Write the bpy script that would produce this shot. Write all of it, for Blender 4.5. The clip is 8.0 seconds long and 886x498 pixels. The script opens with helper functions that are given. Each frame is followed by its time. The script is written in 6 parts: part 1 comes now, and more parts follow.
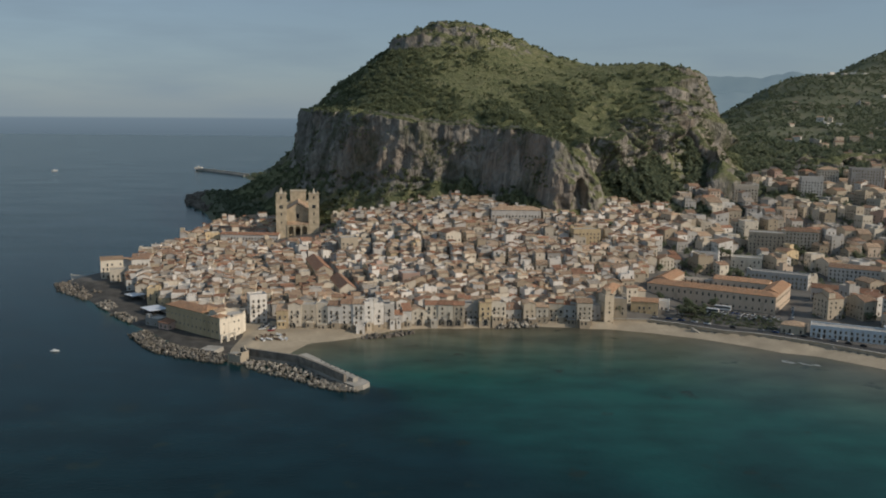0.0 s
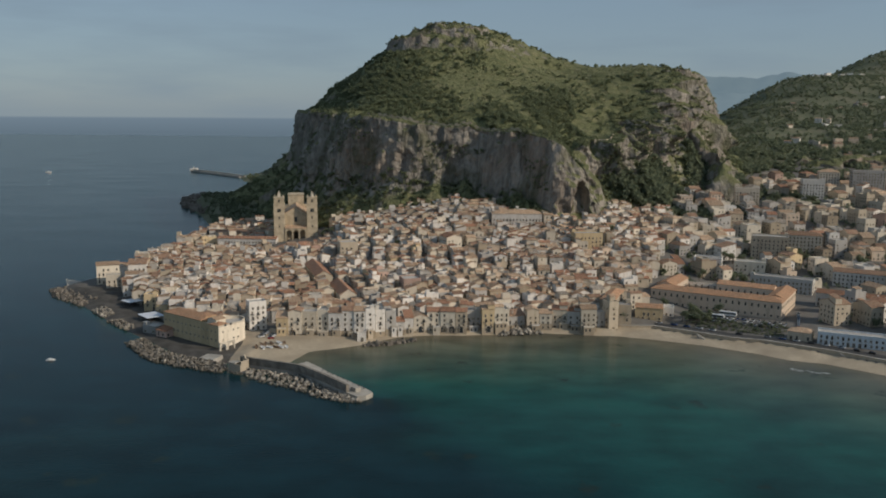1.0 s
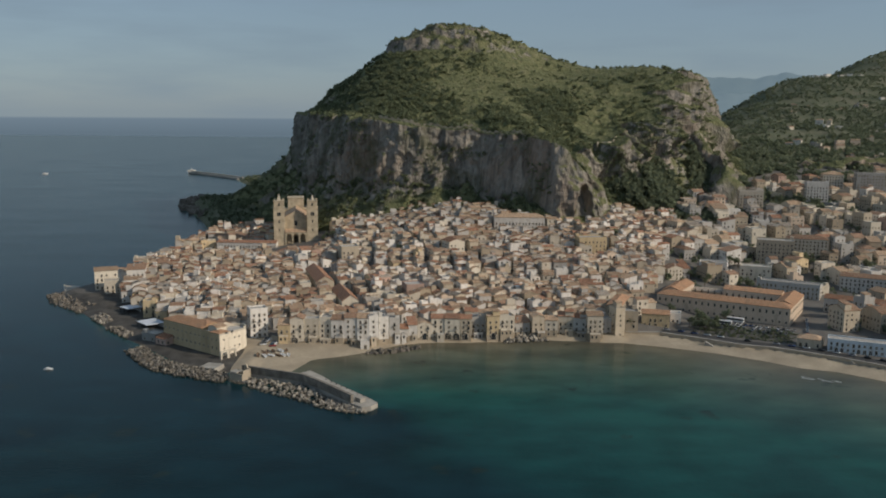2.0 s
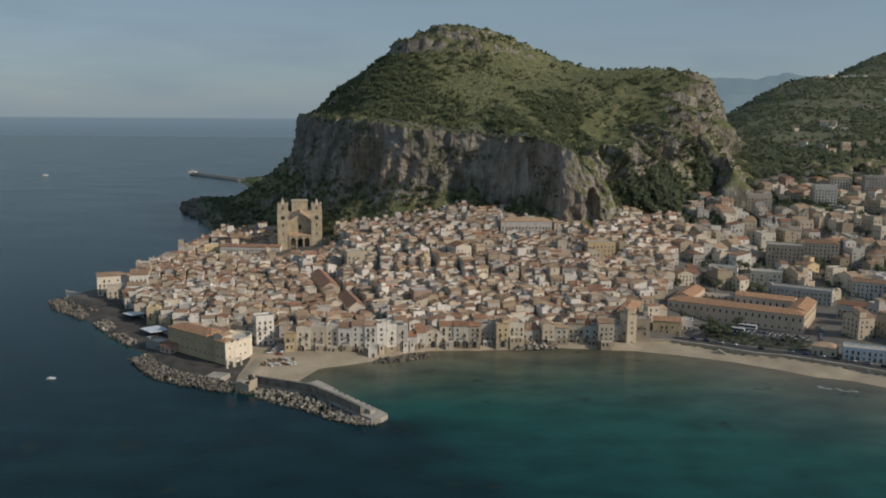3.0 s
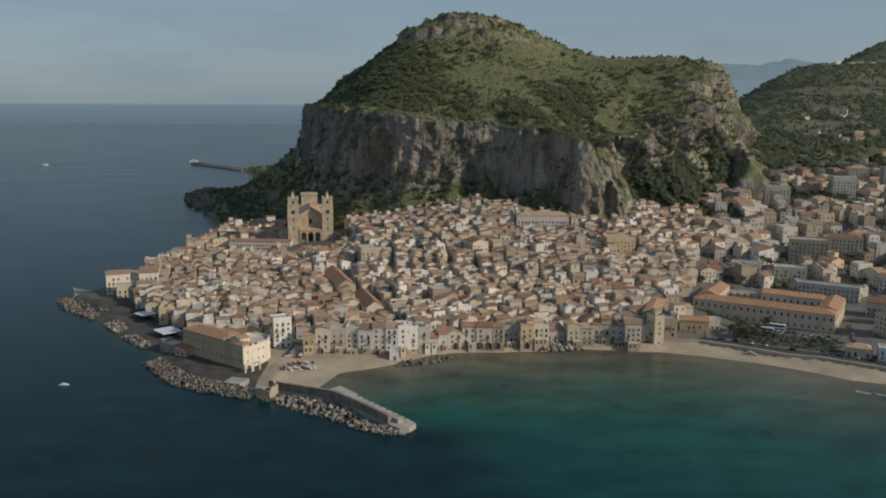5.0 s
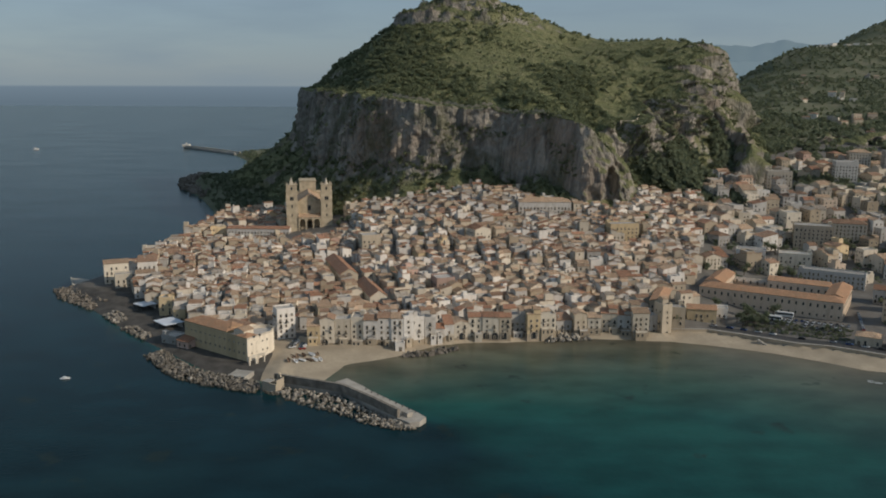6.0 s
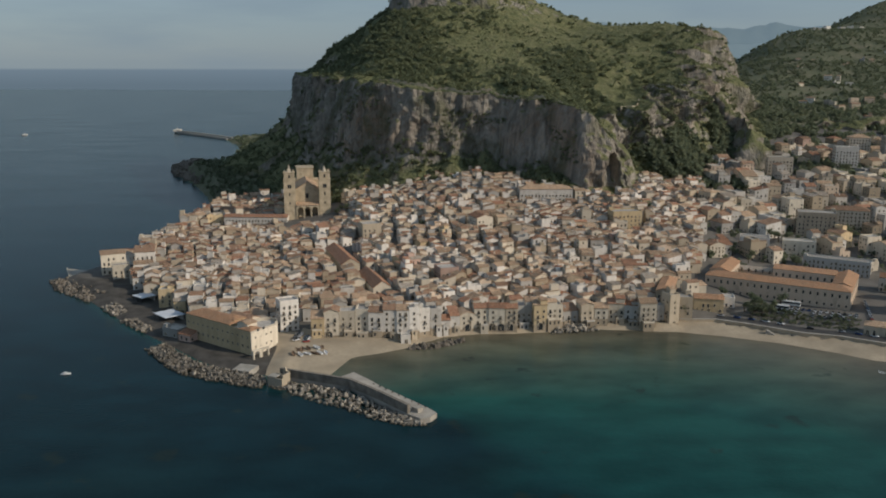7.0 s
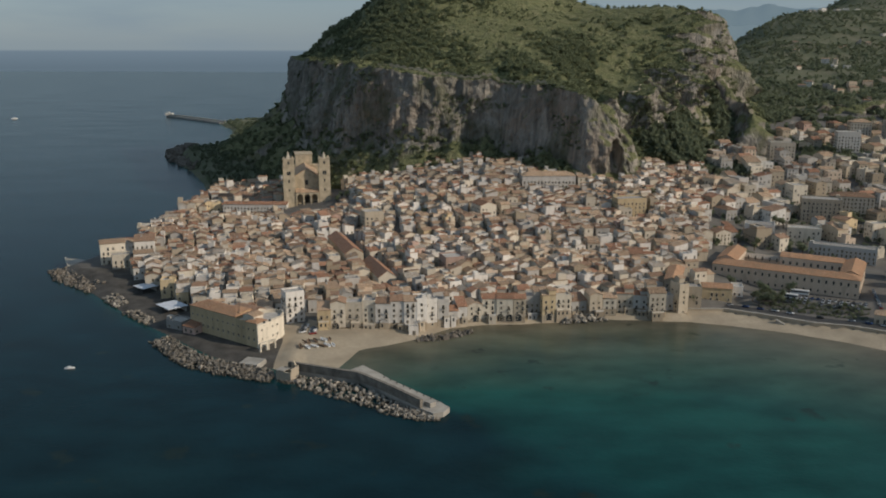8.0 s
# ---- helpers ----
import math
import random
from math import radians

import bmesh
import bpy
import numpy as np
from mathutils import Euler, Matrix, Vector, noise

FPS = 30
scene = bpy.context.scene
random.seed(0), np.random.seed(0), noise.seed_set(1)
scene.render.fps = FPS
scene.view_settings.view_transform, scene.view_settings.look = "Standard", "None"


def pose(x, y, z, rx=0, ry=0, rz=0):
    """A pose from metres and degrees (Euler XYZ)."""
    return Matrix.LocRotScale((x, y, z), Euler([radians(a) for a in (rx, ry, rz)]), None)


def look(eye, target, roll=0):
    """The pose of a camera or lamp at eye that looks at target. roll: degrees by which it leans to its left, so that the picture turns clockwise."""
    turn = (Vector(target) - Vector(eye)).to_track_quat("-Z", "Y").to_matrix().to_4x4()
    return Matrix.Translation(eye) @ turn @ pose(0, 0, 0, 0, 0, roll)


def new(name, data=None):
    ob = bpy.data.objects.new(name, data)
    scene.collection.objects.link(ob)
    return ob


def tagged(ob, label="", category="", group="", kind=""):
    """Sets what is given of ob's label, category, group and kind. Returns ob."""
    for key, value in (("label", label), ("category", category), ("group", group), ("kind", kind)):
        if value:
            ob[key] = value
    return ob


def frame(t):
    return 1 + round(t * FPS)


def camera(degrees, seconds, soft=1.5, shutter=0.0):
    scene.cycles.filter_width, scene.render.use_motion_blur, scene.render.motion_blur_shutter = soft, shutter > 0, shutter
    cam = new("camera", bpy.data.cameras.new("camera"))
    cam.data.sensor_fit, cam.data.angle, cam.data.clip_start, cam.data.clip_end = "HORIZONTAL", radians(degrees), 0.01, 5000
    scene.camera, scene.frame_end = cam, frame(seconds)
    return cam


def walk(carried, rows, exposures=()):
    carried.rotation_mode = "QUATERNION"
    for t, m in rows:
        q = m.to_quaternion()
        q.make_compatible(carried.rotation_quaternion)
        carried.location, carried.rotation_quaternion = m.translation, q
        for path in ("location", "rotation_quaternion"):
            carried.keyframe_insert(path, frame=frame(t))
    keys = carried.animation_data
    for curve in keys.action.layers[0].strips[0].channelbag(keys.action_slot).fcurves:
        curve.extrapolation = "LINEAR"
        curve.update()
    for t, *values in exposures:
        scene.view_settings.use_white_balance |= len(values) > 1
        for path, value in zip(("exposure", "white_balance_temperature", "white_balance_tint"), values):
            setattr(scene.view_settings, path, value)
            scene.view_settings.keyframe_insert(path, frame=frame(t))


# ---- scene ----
cam = camera(54.97, 8.0, soft=1.9)
# seconds, eye, a point looked at, lean
ROWS = [
    (0, (0.00, 0.00, 139.19), (0.001, 98.754, 123.448), 0.51),
    (0.5, (-2.33, 4.24, 140.33), (-2.011, 102.993, 124.596), 0.48),
    (1, (-4.85, 8.59, 141.68), (-4.234, 107.337, 125.931), 0.50),
    (1.5, (-7.01, 12.88, 142.73), (-6.152, 111.630, 127.012), 0.49),
    (3, (-15.02, 26.43, 146.50), (-14.014, 125.177, 130.770), 0.47),
    (3.5, (-18.30, 30.75, 147.77), (-17.326, 129.504, 132.055), 0.44),
    (4, (-21.93, 35.02, 149.21), (-20.996, 133.760, 133.420), 0.43),
    (4.5, (-25.89, 39.33, 150.34), (-24.877, 137.973, 133.945), 0.40),
    (6, (-38.23, 52.09, 154.37), (-35.958, 150.161, 134.966), 0.29),
    (6.5, (-42.70, 56.27, 155.52), (-39.811, 154.135, 135.178), 0.22),
    (7, (-47.18, 60.55, 156.97), (-43.730, 158.193, 135.659), 0.21),
    (7.5, (-51.91, 64.45, 158.44), (-47.892, 161.847, 136.119), 0.22),
    (8, (-56.68, 68.41, 159.95), (-52.146, 165.540, 136.601), 0.20),
]
walk(cam, [(t, look(eye, target, lean)) for t, eye, target, lean in ROWS], exposures=[(0.0, 0.03, 6150, 10), (8.0, 0.03, 6150, 10)])
# ---- world and sun ----
SUN_AZ, SUN_EL = radians(-22), radians(28)   # from +x towards -y
world = bpy.data.worlds.new("sky")
scene.world = world
world.use_nodes = True
wn, wl = world.node_tree.nodes, world.node_tree.links
wn.clear()
w_out = wn.new("ShaderNodeOutputWorld")
w_bg = wn.new("ShaderNodeBackground")
w_sky = wn.new("ShaderNodeTexSky")
w_sky.sky_type = "NISHITA"
w_sky.sun_disc = False
w_sky.sun_elevation = SUN_EL
w_sky.sun_rotation = radians(90) - SUN_AZ
w_sky.air_density, w_sky.dust_density, w_sky.ozone_density = 1.0, 0.7, 2.0
w_tc = wn.new("ShaderNodeTexCoord")
w_sep = wn.new("ShaderNodeSeparateXYZ")
wl.new(w_tc.outputs["Generated"], w_sep.inputs[0])
# thin high cloud
w_map = wn.new("ShaderNodeMapping")
w_map.inputs["Scale"].default_value = (2.2, 2.2, 14.0)
wl.new(w_tc.outputs["Generated"], w_map.inputs[0])
w_noise = wn.new("ShaderNodeTexNoise")
w_noise.inputs["Scale"].default_value = 2.6
w_noise.inputs["Detail"].default_value = 6
wl.new(w_map.outputs[0], w_noise.inputs["Vector"])
w_cr = wn.new("ShaderNodeMapRange")
w_cr.inputs[1].default_value, w_cr.inputs[2].default_value = 0.45, 0.8
w_cr.inputs[3].default_value, w_cr.inputs[4].default_value = 0.76, 0.90
wl.new(w_noise.outputs["Fac"], w_cr.inputs[0])
w_mix = wn.new("ShaderNodeMixRGB")
w_mix.inputs[2].default_value = (1.93, 2.48, 2.92, 1)
wl.new(w_cr.outputs[0], w_mix.inputs[0])
wl.new(w_sky.outputs[0], w_mix.inputs[1])
# the open sea goes on below the horizon
w_edge = wn.new("ShaderNodeMapRange")
w_edge.inputs[1].default_value, w_edge.inputs[2].default_value = -0.0085, -0.0062
w_edge.inputs[3].default_value, w_edge.inputs[4].default_value = 1.0, 0.0
wl.new(w_sep.outputs[2], w_edge.inputs[0])
w_down = wn.new("ShaderNodeMapRange")
w_down.inputs[1].default_value, w_down.inputs[2].default_value = -0.024, -0.006
wl.new(w_sep.outputs[2], w_down.inputs[0])
w_far = wn.new("ShaderNodeMixRGB")
w_far.inputs[1].default_value = (1.22, 1.62, 1.92, 1)
w_far.inputs[2].default_value = (1.58, 2.04, 2.40, 1)
wl.new(w_down.outputs[0], w_far.inputs[0])
w_sea = wn.new("ShaderNodeMixRGB")
wl.new(w_edge.outputs[0], w_sea.inputs[0])
wl.new(w_mix.outputs[0], w_sea.inputs[1])
wl.new(w_far.outputs[0], w_sea.inputs[2])
wl.new(w_sea.outputs[0], w_bg.inputs[0])
w_bg.inputs[1].default_value = 0.104
wl.new(w_bg.outputs[0], w_out.inputs[0])

sun_data = bpy.data.lights.new("sun", "SUN")
sun_data.energy, sun_data.angle, sun_data.color = 3.0, radians(0.6), (1.0, 0.85, 0.66)
sun = new("sun", sun_data)
sd = Vector((math.cos(SUN_EL) * math.cos(SUN_AZ), math.cos(SUN_EL) * math.sin(SUN_AZ), math.sin(SUN_EL)))
sun.matrix_world = look(sd * 1000, (0, 0, 0))


# ---- materials ----
def material(name, rough=0.9, spec=0.3):
    m = bpy.data.materials.new(name)
    m.use_nodes = True
    b = m.node_tree.nodes["Principled BSDF"]
    b.inputs["Roughness"].default_value = rough
    b.inputs["Specular IOR Level"].default_value = spec
    return m, m.node_tree.nodes, m.node_tree.links, b


def noise_node(n, l, scale, detail=4.0, stretch=None, coord="Object"):
    tc = n.new("ShaderNodeTexCoord")
    src = tc.outputs[coord]
    if stretch:
        mp = n.new("ShaderNodeMapping")
        mp.inputs["Scale"].default_value = stretch
        l.new(src, mp.inputs[0])
        src = mp.outputs[0]
    t = n.new("ShaderNodeTexNoise")
    t.inputs["Scale"].default_value = scale
    t.inputs["Detail"].default_value = detail
    l.new(src, t.inputs["Vector"])
    return t.outputs["Fac"]


def ramp(n, l, fac, stops):
    r = n.new("ShaderNodeValToRGB")
    e = r.color_ramp.elements
    while len(e) < len(stops):
        e.new(0.5)
    for el, (p, c) in zip(e, stops):
        el.position, el.color = p, (*c, 1)
    l.new(fac, r.inputs[0])
    return r.outputs[0]


def mix(n, l, fac, a, b, mode="MIX"):
    x = n.new("ShaderNodeMixRGB")
    x.blend_type = mode
    for i, v in ((0, fac), (1, a), (2, b)):
        if isinstance(v, (int, float)):
            x.inputs[i].default_value = v
        elif isinstance(v, tuple):
            x.inputs[i].default_value = (*v, 1)
        else:
            l.new(v, x.inputs[i])
    return x.outputs[0]


def span(n, l, v, a, b, lo=0.0, hi=1.0):
    m = n.new("ShaderNodeMapRange")
    for i, q in zip((1, 2, 3, 4), (a, b, lo, hi)):
        m.inputs[i].default_value = q
    l.new(v, m.inputs[0])
    return m.outputs[0]


def bump(n, l, b, height, strength, distance):
    x = n.new("ShaderNodeBump")
    x.inputs["Strength"].default_value, x.inputs["Distance"].default_value = strength, distance
    l.new(height, x.inputs["Height"])
    l.new(x.outputs[0], b.inputs["Normal"])


def plain(name, colour, rough=0.8, scale=0.6, amount=0.35, metal=0.0, vary=0.0, world_space=False):
    """A surface of one colour with blotches, fine grain and a shift from one object to the next."""
    m, n, l, b = material(name, rough)
    b.inputs["Metallic"].default_value = metal
    big = noise_node(n, l, scale, 5)
    fine = noise_node(n, l, scale * 9, 3)
    dark = tuple(c * (1 - amount) for c in colour)
    lite = tuple(min(1, c * (1 + amount * 0.5)) for c in colour)
    c = ramp(n, l, big, [(0.3, dark), (0.7, lite)])
    c = mix(n, l, span(n, l, fine, 0.35, 0.75, 0.0, 0.5), c, dark)
    if vary:
        oi = n.new("ShaderNodeObjectInfo")
        hs = n.new("ShaderNodeHueSaturation")
        l.new(span(n, l, oi.outputs["Random"], 0, 1, 1 - vary, 1 + vary * 0.6), hs.inputs["Value"])
        l.new(c, hs.inputs["Color"])
        c = hs.outputs[0]
    l.new(c, b.inputs["Base Color"])
    bump(n, l, b, fine, 0.3, 0.05)
    return m


def tone(n, l):
    """A chance value for each house: by object, and by house where many are joined."""
    oi, at_ = n.new("ShaderNodeObjectInfo"), n.new("ShaderNodeAttribute")
    at_.attribute_name = "tone"
    add = n.new("ShaderNodeMath")
    add.operation = "ADD"
    l.new(oi.outputs["Random"], add.inputs[0])
    l.new(at_.outputs["Fac"], add.inputs[1])
    fr = n.new("ShaderNodeMath")
    fr.operation = "FRACT"
    l.new(add.outputs[0], fr.inputs[0])
    return fr.outputs[0]


def plaster(name, colour, vary=0.3):
    """Old lime plaster: rain streaks, patches where it has come off."""
    m, n, l, b = material(name, 0.92, 0.2)
    streak = noise_node(n, l, 0.5, 4, (1, 1, 0.18))
    patch = noise_node(n, l, 0.23, 5)
    fine = noise_node(n, l, 3.0, 3)
    worn = tuple(c * k for c, k in zip(colour, (0.62, 0.58, 0.52)))
    c = mix(n, l, span(n, l, streak, 0.48, 0.78, 0.0, 0.5), colour, worn)
    c = mix(n, l, span(n, l, patch, 0.61, 0.68, 0.0, 0.4), c, (0.38, 0.32, 0.25))
    c = mix(n, l, span(n, l, fine, 0.4, 0.8, 0.0, 0.25), c, worn)
    hs = n.new("ShaderNodeHueSaturation")
    l.new(span(n, l, tone(n, l), 0, 1, 1 - vary, 1.1), hs.inputs["Value"])
    l.new(c, hs.inputs["Color"])
    l.new(hs.outputs[0], b.inputs["Base Color"])
    bump(n, l, b, fine, 0.25, 0.06)
    return m


def tiles(name, colour, vary=0.3):
    """Clay pantiles: courses as relief, lichen and replaced tiles as colour."""
    m, n, l, b = material(name, 0.9, 0.2)
    spots = noise_node(n, l, 1.8, 4)
    big = noise_node(n, l, 0.22, 4)
    dark = tuple(c * k for c, k in zip(colour, (0.55, 0.55, 0.6)))
    pale = tuple(min(1, c * k) for c, k in zip(colour, (1.25, 1.45, 1.7)))
    c = ramp(n, l, spots, [(0.3, dark), (0.5, colour), (0.72, pale)])
    c = mix(n, l, span(n, l, big, 0.48, 0.72, 0.0, 0.5), c, (0.25, 0.19, 0.13))
    hs = n.new("ShaderNodeHueSaturation")
    l.new(span(n, l, tone(n, l), 0, 1, 1 - vary, 1.2), hs.inputs["Value"])
    l.new(c, hs.inputs["Color"])
    l.new(hs.outputs[0], b.inputs["Base Color"])
    tc = n.new("ShaderNodeTexCoord")
    wv = n.new("ShaderNodeTexWave")
    wv.inputs["Scale"].default_value = 1.2
    l.new(tc.outputs["Object"], wv.inputs["Vector"])
    bump(n, l, b, wv.outputs["Fac"], 0.6, 0.12)
    return m


PLASTERS = [plaster("plaster_" + k, c) for k, c in (
    ("white", (0.76, 0.72, 0.665)), ("cream", (0.69, 0.62, 0.51)), ("sand", (0.56, 0.48, 0.37)), ("grey", (0.50, 0.48, 0.45)),
    ("ochre", (0.68, 0.54, 0.34)), ("stone", (0.42, 0.35, 0.26)), ("rose", (0.56, 0.40, 0.33)), ("pale_blue", (0.55, 0.60, 0.64)), ("peach", (0.72, 0.58, 0.45)))]
P_WHITE, P_CREAM, P_SAND, P_GREY, P_OCHRE, P_STONE, P_ROSE, P_BLUE, P_PEACH = PLASTERS
TILES = [tiles("tiles_" + k, c) for k, c in (
    ("tan", (0.44, 0.302, 0.195)), ("brown", (0.315, 0.195, 0.125)), ("red", (0.36, 0.19, 0.115)), ("grey", (0.37, 0.31, 0.245)))]
T_ORANGE = tiles("tiles_orange", (0.43, 0.245, 0.14), 0.12)
T_TAN, T_BROWN, T_RED, T_GREY = TILES
M_FLAT = plain("roof_terrace", (0.46, 0.43, 0.39), 0.9, 0.4, 0.35, vary=0.25)
M_GLASS, _n, _l, _b = material("window_glass", 0.15, 0.5)
_b.inputs["Base Color"].default_value = (0.035, 0.04, 0.045, 1)
M_SHUTTER = plain("shutter_paint", (0.10, 0.085, 0.06), 0.7, 1.0, 0.3, vary=0.5)
M_FRAME = plain("stone_trim", (0.55, 0.48, 0.38), 0.85, 1.0, 0.25)
M_STONE = plain("ashlar_ochre", (0.52, 0.435, 0.31), 0.9, 0.25, 0.3)
M_IRON = plain("black_iron", (0.03, 0.03, 0.032), 0.6, 2.0, 0.2)
M_CONCRETE = plain("quay_concrete", (0.42, 0.39, 0.34), 0.9, 0.12, 0.35)
M_PAVING = plain("street_paving", (0.16, 0.15, 0.135), 0.9, 0.08, 0.35)
# dark quay stone, with shade from the houses above put into the colour
M_QUAY = plain("quay_stone_shaded", (0.095, 0.088, 0.078), 0.9, 0.15, 0.5)
M_PIERWALL = plain("pier_wall_stone", (0.24, 0.215, 0.18), 0.95, 0.3, 0.45)
M_ASPHALT = plain("asphalt", (0.06, 0.06, 0.06), 0.9, 0.1, 0.3)
M_SAND = plain("beach_sand", (0.405, 0.34, 0.25), 0.95, 0.06, 0.28)
M_WOOD = plain("boat_wood", (0.22, 0.15, 0.10), 0.7, 1.5, 0.3, vary=0.4)
M_BARK = plain("bark", (0.10, 0.075, 0.05), 0.95, 1.0, 0.3)
M_WHITE = plain("white_paint", (0.75, 0.75, 0.74), 0.4, 0.8, 0.1)
M_CAR = [plain("car_" + k, c, 0.3, 0.5, 0.05) for k, c in (
    ("white", (0.7, 0.7, 0.7)), ("silver", (0.35, 0.36, 0.38)), ("black", (0.02, 0.02, 0.022)), ("red", (0.3, 0.03, 0.02)), ("blue", (0.03, 0.07, 0.2)))]
M_TYRE = plain("tyre_rubber", (0.02, 0.02, 0.02), 0.9, 3, 0.2)
M_AWNING = plain("white_canopy", (0.62, 0.66, 0.72), 0.8, 0.3, 0.15)


def foliage(name, a, b_):
    m, n, l, b = material(name, 0.85, 0.15)
    g = n.new("ShaderNodeNewGeometry")
    big = noise_node(n, l, 0.02, 4)
    c = ramp(n, l, g.outputs["Random Per Island"], [(0.0, a), (1.0, b_)])
    c = mix(n, l, span(n, l, big, 0.4, 0.65, 0.0, 0.4), c, tuple(q * 0.85 for q in a))
    l.new(c, b.inputs["Base Color"])
    tr, ms = n.new("ShaderNodeBsdfTranslucent"), n.new("ShaderNodeMixShader")
    l.new(c, tr.inputs["Color"])
    ms.inputs[0].default_value = 0.55
    l.new(b.outputs[0], ms.inputs[1])
    l.new(tr.outputs[0], ms.inputs[2])
    l.new(ms.outputs[0], n["Material Output"].inputs["Surface"])
    return m


# leaf greens lightened and blued to carry the haze of the air
M_LEAF = foliage("scrub_leaves_hazed", (0.16, 0.188, 0.112), (0.28, 0.30, 0.172))
M_PINE = foliage("pine_leaves_hazed", (0.14, 0.17, 0.115), (0.25, 0.275, 0.17))

# limestone with turf on the flatter ground
M_ROCK, n, l, b = material("limestone_and_turf", 0.95, 0.15)
g = n.new("ShaderNodeNewGeometry")
sp = n.new("ShaderNodeSeparateXYZ")
l.new(g.outputs["Normal"], sp.inputs[0])
streak = noise_node(n, l, 0.055, 6, (1, 1, 0.22))
patch = noise_node(n, l, 0.018, 5)
fine = noise_node(n, l, 0.5, 6, (1, 1, 0.4))
rock = ramp(n, l, streak, [(0.30, (0.20, 0.185, 0.16)), (0.44, (0.26, 0.238, 0.205)), (0.56, (0.31, 0.283, 0.243)), (0.72, (0.38, 0.345, 0.295))])
rock = mix(n, l, span(n, l, patch, 0.50, 0.62, 0.0, 0.65), rock, (0.31, 0.24, 0.185))
rock = mix(n, l, span(n, l, fine, 0.45, 0.75, 0.0, 0.5), rock, (0.17, 0.157, 0.13))
drip = noise_node(n, l, 0.2, 6, (1, 1, 0.07))
rock = mix(n, l, span(n, l, drip, 0.48, 0.64, 0.0, 0.7), rock, (0.145, 0.132, 0.112))
pale = noise_node(n, l, 0.09, 5, (1, 1, 0.1))
rock = mix(n, l, span(n, l, pale, 0.58, 0.7, 0.0, 0.6), rock, (0.44, 0.40, 0.34))
moss = noise_node(n, l, 0.03, 6)
rock = mix(n, l, span(n, l, moss, 0.52, 0.66, 0.0, 0.65), rock, (0.075, 0.085, 0.04))
tuft = noise_node(n, l, 0.09, 6)
turf = ramp(n, l, tuft, [(0.3, (0.095, 0.108, 0.052)), (0.5, (0.148, 0.156, 0.076)), (0.7, (0.20, 0.192, 0.105))])
slope = n.new("ShaderNodeMath")
slope.operation = "ADD"
l.new(sp.outputs[2], slope.inputs[0])
l.new(span(n, l, tuft, 0.3, 0.7, -0.13, 0.13), slope.inputs[1])
gp = n.new("ShaderNodeSeparateXYZ")
l.new(g.outputs["Position"], gp.inputs[0])
out_n = noise_node(n, l, 0.045, 6, (1, 1, 1.6))
crest = n.new("ShaderNodeMath")
crest.operation = "MULTIPLY"
l.new(span(n, l, gp.outputs[2], 205, 245, 0.0, 1.0), crest.inputs[0])
l.new(span(n, l, out_n, 0.50, 0.60, 0.0, 0.5), crest.inputs[1])
bare = n.new("ShaderNodeMath")
bare.operation = "SUBTRACT"
l.new(slope.outputs[0], bare.inputs[0])
l.new(crest.outputs[0], bare.inputs[1])
c = mix(n, l, span(n, l, bare.outputs[0], 0.54, 0.68), rock, turf)
l.new(c, b.inputs["Base Color"])
crack = noise_node(n, l, 0.11, 8, (1, 1, 0.35))
rough_h = mix(n, l, 0.35, crack, fine)
bump(n, l, b, rough_h, 1.0, 8.0)

# scrub-covered land beyond the town
M_LAND, n, l, b = material("dry_scrub_land", 0.95, 0.1)
f1 = noise_node(n, l, 0.02, 6)
f2 = noise_node(n, l, 0.15, 5)
c = ramp(n, l, f1, [(0.3, (0.10, 0.115, 0.075)), (0.5, (0.135, 0.142, 0.092)), (0.7, (0.20, 0.185, 0.135))])
c = mix(n, l, span(n, l, f2, 0.4, 0.7, 0.0, 0.6), c, (0.085, 0.10, 0.06))
l.new(c, b.inputs["Base Color"])
bump(n, l, b, f2, 0.6, 1.5)

# distant ranges, with the air's haze painted in as a blue-grey glow
M_FAR_HAZE, n, l, b = material("distant_mountain", 1.0, 0.0)
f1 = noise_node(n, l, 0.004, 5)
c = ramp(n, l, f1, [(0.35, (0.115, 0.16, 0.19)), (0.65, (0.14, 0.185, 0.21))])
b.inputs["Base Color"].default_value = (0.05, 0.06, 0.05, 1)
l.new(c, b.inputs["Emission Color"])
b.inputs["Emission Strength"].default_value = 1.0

# sea: colour by depth, fine ripples
M_SEA, n, l, b = material("sea_water", 0.12, 0.10)
at = n.new("ShaderNodeAttribute")
at.attribute_name = "shoal"
w1 = noise_node(n, l, 0.010, 5)
c = ramp(n, l, at.outputs["Fac"], [(0.0, (0.0045, 0.022, 0.029)), (0.10, (0.008, 0.052, 0.051)), (0.42, (0.013, 0.071, 0.060)), (0.62, (0.04, 0.083, 0.062)), (0.88, (0.10, 0.105, 0.074)), (1.0, (0.15, 0.13, 0.09))])
weed = span(n, l, w1, 0.50, 0.68, 0.0, 0.55)
c = mix(n, l, weed, c, (0.008, 0.028, 0.032))
w2 = noise_node(n, l, 0.045, 4)
c = mix(n, l, span(n, l, w2, 0.64, 0.70, 0.0, 0.6), c, (0.018, 0.03, 0.024))
w3 = noise_node(n, l, 0.028, 6, (1.0, 1.7, 1.0))
hs = n.new("ShaderNodeHueSaturation")
l.new(span(n, l, w3, 0.3, 0.7, 0.72, 1.3), hs.inputs["Value"])
l.new(c, hs.inputs["Color"])
l.new(hs.outputs[0], b.inputs["Base Color"])
b.inputs["IOR"].default_value = 1.33
r1 = noise_node(n, l, 0.35, 4, (1.0, 1.6, 1.0))
